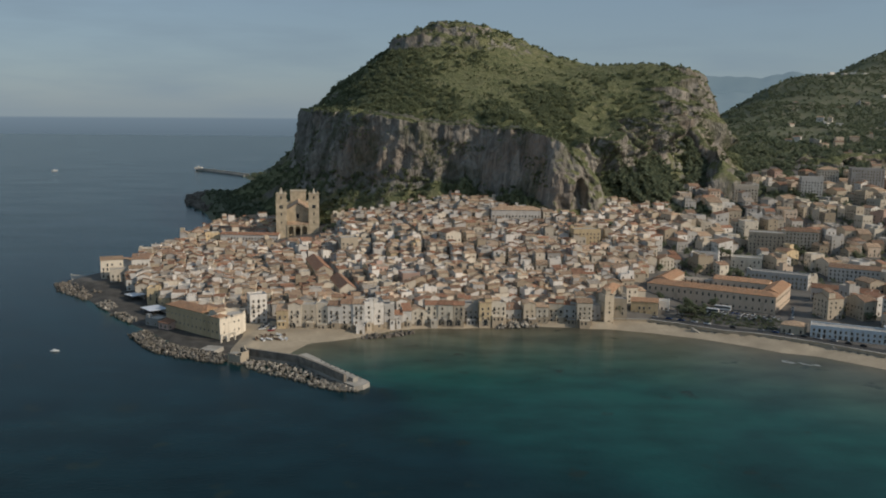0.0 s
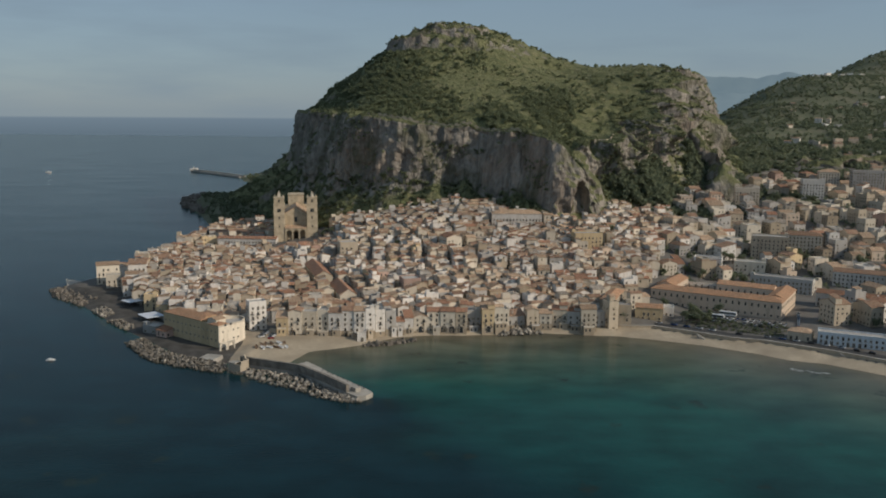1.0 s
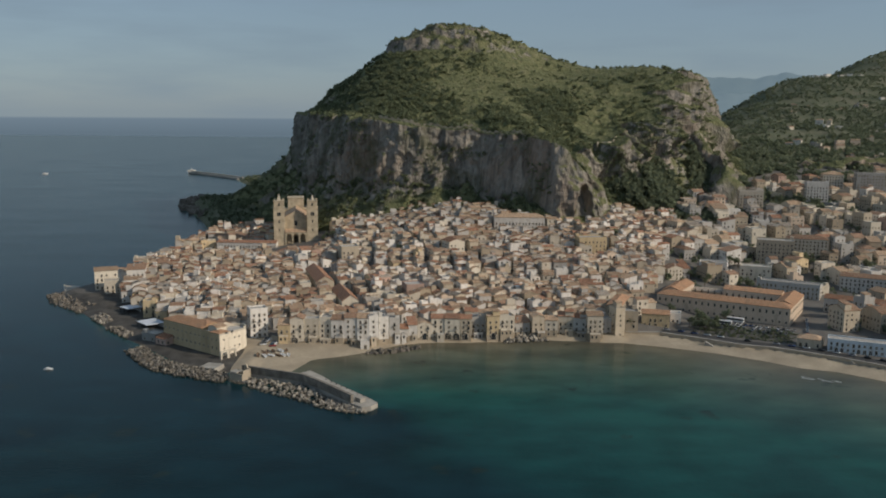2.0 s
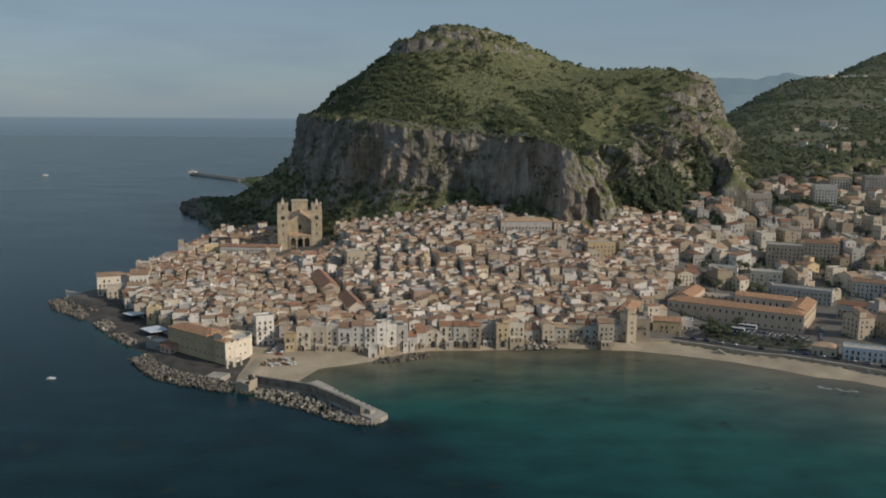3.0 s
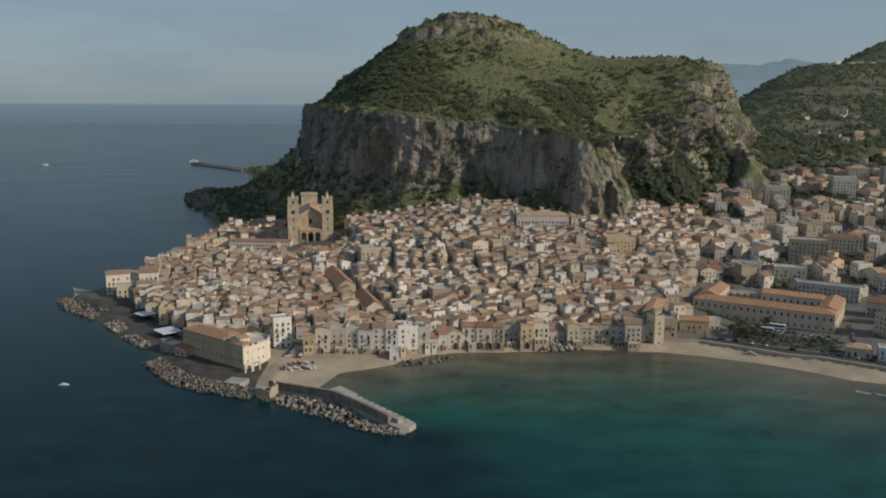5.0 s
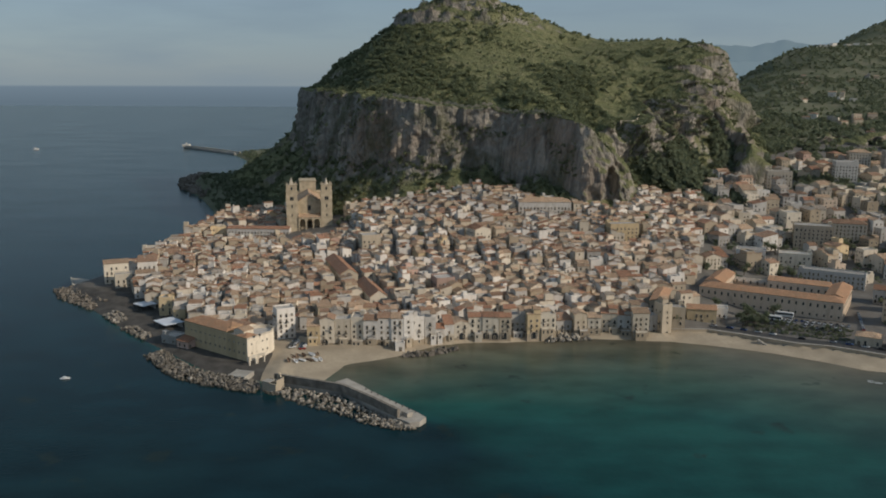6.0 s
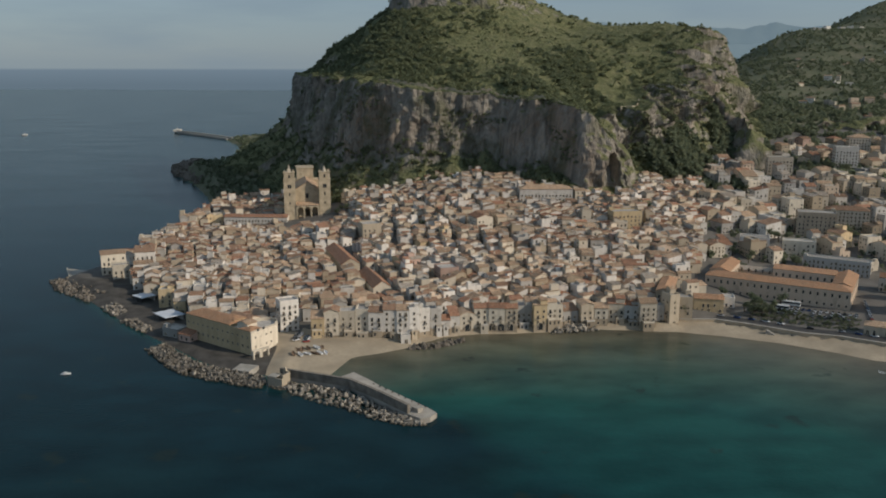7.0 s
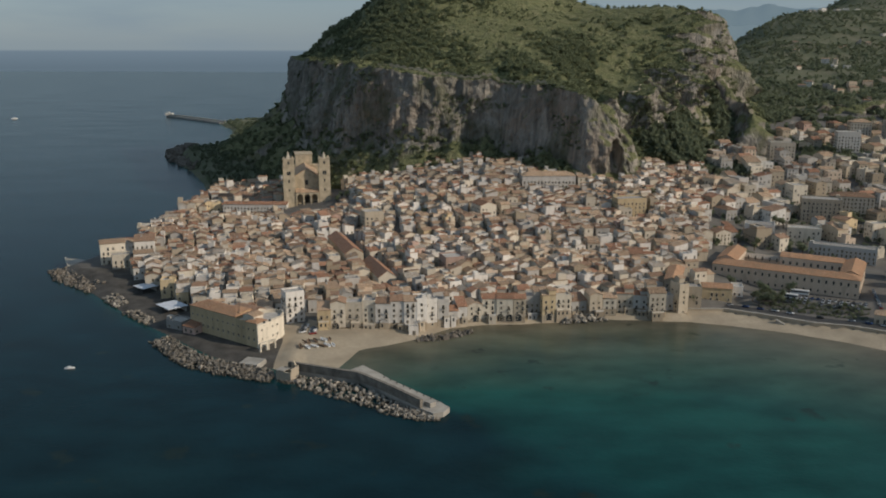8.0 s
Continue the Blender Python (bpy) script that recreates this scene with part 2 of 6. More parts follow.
r2 = noise_node(n, l, 0.006, 4, (1.0, 3.0, 1.0))
l.new(span(n, l, r2, 0.35, 0.7, 0.185, 0.22), b.inputs["Roughness"])
bump(n, l, b, r1, 0.35, 0.3)


# ---- mesh helpers ----
def mesh_from(name, V, F, mat, smooth=False):
    me = bpy.data.meshes.new(name)
    me.from_pydata([tuple(v) for v in V], [], [tuple(f) for f in F])
    for m in (mat if isinstance(mat, (list, tuple)) else [mat]):
        me.materials.append(m)
    if smooth:
        me.polygons.foreach_set("use_smooth", [True] * len(me.polygons))
    me.update()
    return me


def part(name, V, F, mat, parent, label="", smooth=False):
    ob = new(name, mesh_from(name, V, F, mat, smooth))
    ob.parent = parent
    if label:
        tagged(ob, label)
    return ob


def quads_mesh(name, V, Q, mat):
    """A mesh from arrays of points and four-cornered faces."""
    me = bpy.data.meshes.new(name)
    V, Q = np.asarray(V, np.float32), np.asarray(Q, np.int32)
    me.vertices.add(len(V))
    me.vertices.foreach_set("co", V.ravel())
    me.loops.add(Q.size)
    me.loops.foreach_set("vertex_index", Q.ravel())
    me.polygons.add(len(Q))
    me.polygons.foreach_set("loop_start", np.arange(len(Q), dtype=np.int32) * 4)
    for m in (mat if isinstance(mat, (list, tuple)) else [mat]):
        me.materials.append(m)
    me.update(calc_edges=True)
    return me


def grid_faces(nu, nv, wrap=False):
    i = np.arange(nu if wrap else nu - 1)[:, None]
    j = np.arange(nv - 1)[None, :]
    k = (i + 1) % nu
    return np.stack([i * nv + j, k * nv + j, k * nv + j + 1, i * nv + j + 1], -1).reshape(-1, 4)


class Solid:
    """Collects boxes, prisms and arches into one list of points and faces."""

    def __init__(self):
        self.V, self.F = [], []

    def add(self, V, F):
        k = len(self.V)
        self.V += [tuple(v) for v in V]
        self.F += [tuple(i + k for i in f) for f in F]
        return self

    def box(self, x0, x1, y0, y1, z0, z1, bottom=True):
        V = [(x0, y0, z0), (x1, y0, z0), (x1, y1, z0), (x0, y1, z0), (x0, y0, z1), (x1, y0, z1), (x1, y1, z1), (x0, y1, z1)]
        F = [(0, 1, 5, 4), (1, 2, 6, 5), (2, 3, 7, 6), (3, 0, 4, 7), (4, 5, 6, 7)] + ([(3, 2, 1, 0)] if bottom else [])
        return self.add(V, F)

    def prism(self, ring, z0, z1):
        n_ = len(ring)
        V = [(x, y, z0) for x, y in ring] + [(x, y, z1) for x, y in ring]
        F = [(i, (i + 1) % n_, n_ + (i + 1) % n_, n_ + i) for i in range(n_)] + [tuple(range(n_, 2 * n_)), tuple(reversed(range(n_)))]
        return self.add(V, F)


def fbm(p, octaves=4):
    return noise.fractal(Vector(p), 1.0, 2.0, octaves)


def smooth01(x):
    x = np.clip(x, 0, 1)
    return x * x * (3 - 2 * x)


# ---- plan: coast and land ----
COAST = np.array([(-306, 668), (-292, 650), (-270, 627), (-243, 592), (-222, 566), (-199, 540), (-184, 524), (-160, 497), (-136, 480), (-112, 474),
                  (-106, 471), (-92, 472), (-87, 486), (-81, 503), (-67, 509), (-50, 518.5), (-42, 526), (-30, 537), (-9, 543), (12, 543), (35, 545.5), (45, 550), (60, 551), (90, 547), (111, 543.5),
                  (134, 535.5), (164, 521), (187, 505), (203, 491), (221, 484), (248, 459), (330, 415), (450, 350), (700, 260), (1900, 150),
                  (3000, 900), (3000, 4200), (900, 3600), (420, 2700), (0, 2250), (-300, 2000), (-425, 1890), (-431, 1847), (-375, 1700), (-350, 1500),
                  (-380, 1422), (-394, 1345), (-386, 1295), (-332, 1180), (-290, 1070), (-268, 990), (-262, 930), (-272, 850), (-282, 760), (-292, 700)], float)


def inside(P, poly):
    x, y = P[:, 0], P[:, 1]
    r = np.zeros(len(P), bool)
    for (x0, y0), (x1, y1) in zip(poly, np.roll(poly, -1, 0)):
        hit = (y0 > y) != (y1 > y)
        r ^= hit & (x < (x1 - x0) * (y - y0) / (y1 - y0 + 1e-12) + x0)
    return r


def to_line(P, line, closed=True):
    d = np.full(len(P), 1e9)
    B = np.roll(line, -1, 0) if closed else line[1:]
    for a, b_ in zip(line if closed else line[:-1], B):
        ab = b_ - a
        t = np.clip(((P - a) @ ab) / (ab @ ab), 0, 1)
        d = np.minimum(d, np.hypot(*(P - a - t[:, None] * ab).T))
    return d


def coast_distance(P):
    P = np.asarray(P, float)
    return np.where(inside(P, COAST), 1, -1) * to_line(P, COAST)


SEAWALL = np.array([(112, 557), (138, 556), (156, 545), (180, 527.5), (199, 521), (228, 501), (256, 476), (350, 420), (480, 350)], float)


def on_beach(P):
    """Sand: the cove by the pier, and the long beach in front of the sea wall."""
    x, y = P[:, 0], P[:, 1]
    wall_y = np.interp(x, SEAWALL[:, 0], SEAWALL[:, 1])
    return ((x > 112) & (y < wall_y)) | ((x > -112) & (x < -28) & (y < 548) & (y > 466))


def ground_z(P, d=None):
    P = np.asarray(P, float)
    x, y = P[:, 0], P[:, 1]
    d = coast_distance(P) if d is None else d
    y0 = 556 + 90 * smooth01((x - 120) / 120)
    z = 3.2 + 0.13 * np.clip(y - y0, 0, None) + 2.4 * smooth01((x - 120) / 30) * smooth01((y - 557 + 0.5 * (x - 165)) / 25) + 6 * smooth01((y - 690) / 110) * smooth01((x + 90) / 80)
    left = np.clip(x + 285 + 0 * y, 0, None)
    z = 3.2 + (z - 3.2) * (0.2 + 0.8 * smooth01((left - 60) / 260))
    z = np.minimum(z, 3.2 + (0.3 + 1.2 * smooth01((y - 630) / 40) * (x < -150)) * np.clip(d - 8, 0, None))
    # hills to the right, falling to the valley behind the crag
    far = np.clip(y - 1250, 0, None)
    z = z - 0.13 * far * (1 - smooth01((x - 0.24 * y) / (0.15 * y))) - 0.045 * far * smooth01((y - 1700) / 600)
    z = np.maximum(z, 3.2)
    z = z + 158 * np.exp(-(((x - 1500) / 560) ** 2 + ((y - 2550) / 600) ** 2)) + 36 * np.exp(-(((x - 890) / 150) ** 2 + ((y - 2080) / 220) ** 2))
    # the outer quay lies low
    z = z - (z - 1.7) * smooth01((-116 - x) / 8) * smooth01((38 - d) / 6) * smooth01((640 - y) / 40) * (d > 0)
    sand = on_beach(P)
    z = np.where(sand, np.clip(0.11 * d, -1, 2.3), z)
    rocky = np.clip(d / 6, 0, 1) * z
    z = np.where(d < 6, np.where(sand, z, rocky), z)
    return np.where(d < 0, np.clip(d * 0.12, -6, 0) - np.where(sand, 0, 0.25), z)


def axis(*spans):
    out = []
    for a, b_, step in spans:
        out += list(np.arange(a, b_, step))
    return np.array(out + [spans[-1][1]], float)


gx = axis((-460, -330, 10), (-330, 430, 3.5), (430, 800, 10), (800, 3000, 40))
gy = axis((140, 400, 26), (400, 700, 3.5), (700, 1000, 6), (1000, 1500, 14), (1500, 4200, 40))
GP = np.stack(np.meshgrid(gx, gy, indexing="ij"), -1).reshape(-1, 2)
GD = coast_distance(GP)
GZ = ground_z(GP, GD)
wild = smooth01((GP[:, 1] - 1050) / 400) * (GD > 30)
GZ = GZ + wild * np.array([9 * fbm((p[0] * 0.006, p[1] * 0.006, 0), 5) if w > 0 else 0 for p, w in zip(GP, wild)])
GQ = grid_faces(len(gx), len(gy))
mid = GP[GQ].mean(1)
mid_d = GD[GQ].mean(1)
wilderness = (mid[:, 1] > 1120 + 0.25 * (mid[:, 0] - 300)) | (mid[:, 1] > 940) & (mid[:, 0] < 250) | (mid[:, 0] < -190) & (mid[:, 1] > 900)
quay = (mid_d < 34) & (mid[:, 0] < -124) & (mid[:, 1] < 660)
apron = (mid[:, 0] > -130) & (mid[:, 0] < -104) & (mid[:, 1] < 540) & ~quay
strand = (mid_d < 9) & (mid[:, 0] > -70) & (mid[:, 0] < 114) & (mid[:, 1] < 562)
index = np.where(on_beach(mid) | strand | apron, 1, np.where(wilderness, 2, np.where(quay, 3, 0)))
me = quads_mesh("ground", np.column_stack([GP, GZ]), GQ, [M_PAVING, M_SAND, M_LAND, M_QUAY])
me.polygons.foreach_set("material_index", index.astype(np.int32))
me.polygons.foreach_set("use_smooth", [True] * len(me.polygons))
tagged(new("ground", me), "paved town ground, sandy beach and scrubby hillside", "ground", kind="structure")

# ---- sea ----
sx = axis((-60000, -9000, 8500), (-9000, -1500, 500), (-1500, -450, 50), (-450, 500, 6), (500, 9000, 250), (9000, 60000, 8500))
sy = axis((-3000, 0, 250), (0, 250, 20), (250, 720, 6), (720, 2200, 40), (2200, 9000, 400), (9000, 60000, 8500))
SP = np.stack(np.meshgrid(sx, sy, indexing="ij"), -1).reshape(-1, 2)
SD = -coast_distance(SP)
pier_x = -44 - 1.2 * np.clip(SP[:, 1] - 416, 0, 56)
bay = smooth01((SP[:, 0] - pier_x + 55) / 190) * smooth01((560 - SP[:, 1]) / 60 + 0.6)
sheltered = smooth01((SP[:, 0] - pier_x + 5) / 40)
bay = np.maximum(bay, 0.6 * smooth01((SP[:, 0] + 170) / 200) * smooth01((430 - SP[:, 1]) / 70))
reach = 9 + 21 * sheltered + 250 * bay
shoal = np.clip(1 - SD / reach, 0, 3) ** 1.6 * (0.12 + 0.88 * sheltered)
me = quads_mesh("water", np.column_stack([SP, np.zeros(len(SP))]), grid_faces(len(sx), len(sy)), M_SEA)
me.attributes.new("shoal", "FLOAT", "POINT").data.foreach_set("value", shoal.astype(np.float32))
tagged(new("water", me), "calm dark teal sea, paler over the sandy shallows", "sea", kind="structure")

# ---- the rocky hill ----
CENTRE = np.array([60.0, 1130.0])
# plan of the cliff's upper edge with its heights, and of its foot
EDGE = np.array([(-200, 1288, 146), (-177, 1180, 142), (-140, 1050, 141), (-88, 933, 138), (-19, 908, 131), (37, 890, 125), (76, 858, 123), (106, 824, 118), (119, 822, 108),
                 (134, 832, 88), (134, 890, 106), (150, 932, 118), (172, 910, 112), (186, 926, 116), (198, 975, 131), (240, 1003, 142), (268, 1058, 168), (300, 1112, 196), (318, 1119, 199), (334, 1160, 196),
                 (345, 1300, 165), (280, 1460, 140), (120, 1540, 130), (-60, 1500, 130), (-160, 1400, 140)], float)
FOOT = np.array([(-218, 1305, 92), (-190, 1180, 68), (-172, 1060, 60), (-100, 930, 70), (-23, 896, 74), (32, 880, 66), (70, 846, 60), (104, 808, 52), (132, 805, 48),
                 (149, 822, 50), (160, 893, 80), (174, 926, 94), (188, 890, 80), (206, 908, 84), (218, 958, 98), (264, 990, 100), (296, 1042, 112), (318, 1078, 122), (342, 1086, 104), (368, 1150, 95),
                 (410, 1310, 80), (320, 1500, 80), (130, 1600, 70), (-80, 1560, 60), (-220, 1440, 70)], float)
SPOTS = np.array([(30, 1228, 268), (-10, 1215, 264), (57, 1228, 262), (-37, 1195, 250), (-58, 1185, 238), (-112, 1262, 205), (-160, 1282, 180), (92, 1222, 248), (126, 1205, 226),
                  (152, 1170, 200), (170, 1160, 198), (242, 1190, 209), (270, 1190, 213), (61, 905, 140), (58, 1054, 178), (0, 1130, 218), (-60, 1060, 182), (150, 1040, 165), (30, 1350, 230)], float)


def around(points):
    """Radius and height as smooth functions of the angle about the centre."""
    q = points[:, :2] - CENTRE
    a, r = np.arctan2(q[:, 1], q[:, 0]), np.hypot(q[:, 0], q[:, 1])
    o = np.argsort(a)
    a, r, z = a[o], r[o], points[o, 2]
    a3 = np.concatenate([a - 2 * np.pi, a, a + 2 * np.pi])
    return lambda t: (np.interp(t, a3, np.tile(r, 3)), np.interp(t, a3, np.tile(z, 3)))


def thin_plate(points):
    X = points[:, :2] / 100
    k = len(X)

    def phi(A, B):
        s = ((A[:, None] - B[None]) ** 2).sum(-1)
        return 0.5 * s * np.log(s + 1e-9)
    M = np.zeros((k + 3, k + 3))
    M[:k, :k] = phi(X, X) + 0.02 * np.eye(k)
    M[:k, k:] = np.column_stack([np.ones(k), X])
    M[k:, :k] = M[:k, k:].T
    w = np.linalg.solve(M, np.concatenate([points[:, 2], np.zeros(3)]))
    return lambda P: phi(P / 100, X) @ w[:k] + w[k] + (P / 100) @ w[k + 1:]


edge_at, foot_at, crown_at = around(EDGE), around(FOOT), thin_plate(np.vstack([EDGE, SPOTS]))
# even spacing along the edge
ta = np.linspace(-np.pi, np.pi, 4001)
ra, _z = edge_at(ta)
run = np.concatenate([[0], np.cumsum(np.hypot(np.diff(ra * np.cos(ta)), np.diff(ra * np.sin(ta))))])
NC = 1060
theta = np.interp(np.arange(NC) / NC * run[-1], run, ta)
re, ze = edge_at(theta)
rf, zf = foot_at(theta)
ker = np.ones(5) / 5


def ease(v):
    return np.convolve(np.concatenate([v[-2:], v, v[:2]]), ker, "valid")


re, ze, rf, zf = ease(re), ease(ze), ease(rf), ease(zf)
ze = ze + np.array([4.5 * fbm((9 * math.cos(t), 9 * math.sin(t), 1.0), 5) for t in theta])
zf = zf + np.array([(12 if abs(math.degrees(t) + 77) > 8 else 3) * fbm((8 * math.cos(t), 8 * math.sin(t), 4.0), 4) for t in theta])
NSK, NCL, NTP = 8, 42, 84
rows_r, rows_z, rows_k = [], [], []
skirt = 55 + 75 * np.exp(-((np.abs(theta) - 2.75) / 0.4) ** 2) * (theta > 0)
ring_xy = CENTRE + np.column_stack([np.cos(theta), np.sin(theta)]) * (rf + skirt)[:, None]
z_out = ground_z(ring_xy) - 4
for i in range(NSK):
    f = i / NSK
    rows_r.append(rf + skirt * (1 - f))
    rows_z.append(z_out + (zf - z_out) * f ** 1.3)
    rows_k.append(0.2 * f)
for i in range(NCL):
    f = i / NCL
    rows_r.append(rf + (re - rf) * f ** 1.25)
    rows_z.append(zf + (ze - zf) * f)
    rows_k.append(1.0)
for i in range(NTP):
    f = i / (NTP - 1)
    r = re * (1 - f)
    P = CENTRE + np.column_stack([np.cos(theta), np.sin(theta)]) * r[:, None]
    w = smooth01((re - r) / 45)
    rows_r.append(r)
    rows_z.append(ze * (1 - w) + (crown_at(P) - 3.5) * w)
    rows_k.append(0.9 * max(0, 1 - i / 4))
HR, HZ = np.array(rows_r).T, np.array(rows_z).T
HK = np.array(rows_k)
HV = np.empty((NC, len(HK), 3))
for i in range(NC):
    ct, st = math.cos(theta[i]), math.sin(theta[i])
    for j in range(len(HK)):
        r, z, k = HR[i, j], HZ[i, j], HK[j]
        x, y = CENTRE[0] + r * ct, CENTRE[1] + r * st
        if k > 0:
            rib = 15 * fbm((x * 0.019, y * 0.019, z * 0.006), 5) + 7 * (0.35 - abs(noise.noise(Vector((x * 0.055, y * 0.055, z * 0.018))))) + 2.6 * fbm((x * 0.2, y * 0.2, z * 0.16), 3)
            rib += 6 * (0.3 - abs(noise.noise(Vector((x * 0.1, y * 0.1, z * 0.014))))) - 5 * max(0.0, fbm((x * 0.045, y * 0.045, z * 0.006 + 8), 3) - 0.15)
            rib *= 1 - 0.2 * float(smooth01((70 - x) / 40)) * float(smooth01((1000 - y) / 40)) * (1 - math.exp(-((x + 48) / 38) ** 2))
            side = float(smooth01((x - 150) / 60))
            deg = math.degrees(theta[i])
            side *= 1 - 0.6 * float(smooth01((deg + 6) / 5))
            flute = 0.22 - abs(noise.noise(Vector((x * 0.034, y * 0.034, z * 0.004 + 3))))
            r += k * (rib * (1 + 0.5 * side) * (1 - 0.25 * float(smooth01((deg + 6) / 5)) * (deg < 90)) + side * (34 * flute + 16 * fbm((x * 0.028, y * 0.028, 7.0), 3)))
            if -42 < deg < 14:
                r += k * 24 * (0.24 - abs(noise.noise(Vector((x * 0.07, y * 0.07, z * 0.007 + 11))))) + k * 8 * (0.2 - abs(noise.noise(Vector((x * 0.16, y * 0.16, z * 0.02)))))
            # the deep gully beside the pinnacle
            r -= k * 34 * (math.exp(-((deg + 3.4) / 1.2) ** 2) * float(smooth01((z - 138) / 20)) + 0.7 * math.exp(-((deg + 19) / 1.3) ** 2) + 0.5 * math.exp(-((deg + 28) / 1.2) ** 2))
        if k < 0.5:
            z += 2.6 * fbm((x * 0.02, y * 0.02, 3.0), 5)
            if z > 195 and j > NSK + NCL + 4:
                # broken rock bands below the summit and on the right shoulder
                zc = 226 + 7 * fbm((x * 0.03, y * 0.03, 9.0), 4)
                for z1, amp in ((zc, 15.0), (zc + 22, 10.0)):
                    amp *= max(0.0, min(1.0, (95 - x) / 60)) * max(0.0, min(1.2, 0.45 + 3.0 * fbm((x * 0.021, y * 0.021, 4.0), 3) + max(0.0, -10 - x) * 0.02))
                    z += amp * (float(smooth01((z - z1) / 5)) - float(smooth01((z - z1 + 10) / 34)))
                z += 4.5 * fbm((x * 0.08, y * 0.08, 2.0), 4) * max(0.0, min(1.0, (z - 222) / 10))
        # the arched hollow in the nose of the cliff
        hx, hz = (x - 131) / 9.5, (z - 53) / 27
        if y < 860 and hx * hx + hz * hz < 1.2:
            r -= 20 * min(1.0, 2.6 * max(0.0, 1 - hx * hx - hz * hz))
        HV[i, j] = CENTRE[0] + r * ct, CENTRE[1] + r * st, z
HQ = grid_faces(NC, len(HK), wrap=True)
me = quads_mesh("rock_hill", HV.reshape(-1, 3), HQ, M_ROCK)
me.polygons.foreach_set("use_smooth", [True] * len(me.polygons))
tagged(new("rock_hill", me), "steep limestone hill with grey cliffs and grassy summit", "hill", kind="structure")


def rock_spur(name, label, line, sides=30, steps=60, seed=0.0):
    """A craggy rib of rock along a line of crest points (x, y, z, half width), steep on both flanks."""
    L = np.array(line, float)
    q = np.concatenate([[0], np.cumsum(np.hypot(*np.diff(L[:, :2], axis=0).T))])
    V = []
    for i in range(steps):
        c = q[-1] * i / (steps - 1)
        x, y, z, w = (float(np.interp(c, q, L[:, k])) for k in range(4))
        x2, y2 = (float(np.interp(min(c + 3, q[-1]), q, L[:, k])) for k in (0, 1))
        x1, y1 = (float(np.interp(max(c - 3, 0), q, L[:, k])) for k in (0, 1))
        t = Vector((x2 - x1, y2 - y1)).normalized()
        low = float(ground_z(np.array([(x, y)]))[0]) - 8
        z += 5 * fbm((x * 0.06, y * 0.06, seed), 4)
        for j in range(sides):
            u = 2 * j / (sides - 1) - 1
            h = max(0.0, 1 - abs(u) ** 1.35)
            px, py, pz = x - t.y * u * w, y + t.x * u * w, low + (z - low) * h
            k = 1 - h ** 10
            gull = 11 * fbm((px * 0.05, py * 0.05, pz * 0.02 + seed), 5) + 7 * (0.3 - abs(noise.noise(Vector((px * 0.11, py * 0.11, pz * 0.02 + seed)))))
            px += k * gull * (-t.y) * (1 if u > 0 else -1) + 1.3 * fbm((px * 0.2, py * 0.2, pz * 0.2), 3)
            py += k * gull * t.x * (1 if u > 0 else -1) - k * 0.5 * gull
            V.append((px, py, pz))
    me = quads_mesh(name, V, grid_faces(steps, sides), M_ROCK)
    me.polygons.foreach_set("use_smooth", [True] * len(me.polygons))
    return tagged(new(name, me), label, "crag", kind="structure")


rock_spur("rock_spur", "bare limestone rib running down from the hill", [(292, 1066, 148, 12), (306, 1025, 116, 14), (317, 992, 95, 20), (315, 966, 88, 26), (312, 948, 78, 27), (310, 934, 52, 24), (310, 928, 30, 22)], seed=1.0)
rock_spur("rock_spur", "low limestone crag above the newer houses", [(462, 1165, 70, 16), (486, 1154, 90, 18), (515, 1150, 84, 18), (545, 1154, 90, 18), (575, 1150, 92, 18), (640, 1160, 88, 18), (690, 1170, 60, 14)], seed=5.0)

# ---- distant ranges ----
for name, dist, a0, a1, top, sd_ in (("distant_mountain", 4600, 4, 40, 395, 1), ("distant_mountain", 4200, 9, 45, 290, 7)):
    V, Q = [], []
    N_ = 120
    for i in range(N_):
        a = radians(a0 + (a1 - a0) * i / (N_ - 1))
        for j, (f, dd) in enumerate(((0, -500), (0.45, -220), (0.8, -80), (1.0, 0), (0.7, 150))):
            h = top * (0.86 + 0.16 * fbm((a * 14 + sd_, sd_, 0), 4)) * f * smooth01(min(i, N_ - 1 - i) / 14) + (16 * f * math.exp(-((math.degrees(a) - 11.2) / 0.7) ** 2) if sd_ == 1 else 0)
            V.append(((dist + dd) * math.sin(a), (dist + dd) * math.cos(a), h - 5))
    me = quads_mesh(name, V, grid_faces(N_, 5), M_FAR_HAZE)
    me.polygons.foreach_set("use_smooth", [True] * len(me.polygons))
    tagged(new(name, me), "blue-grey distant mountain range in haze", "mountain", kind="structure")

# ---- houses ----
rng = random.Random(7)


def empty(name, label, category, m, group=""):
    ob = new(name)
    ob.matrix_world = m
    return tagged(ob, label, category, group)


def site(x, y, ang, w, d):
    """The pose of a building and the lowest ground under it."""
    c, s = math.cos(radians(ang)), math.sin(radians(ang))
    P = np.array([(x + c * a * w / 2 - s * b_ * d / 2, y + s * a * w / 2 + c * b_ * d / 2) for a in (-1, 1) for b_ in (-1, 1)])
    zs = ground_z(P)
    return float(zs.min()), float(zs.mean())


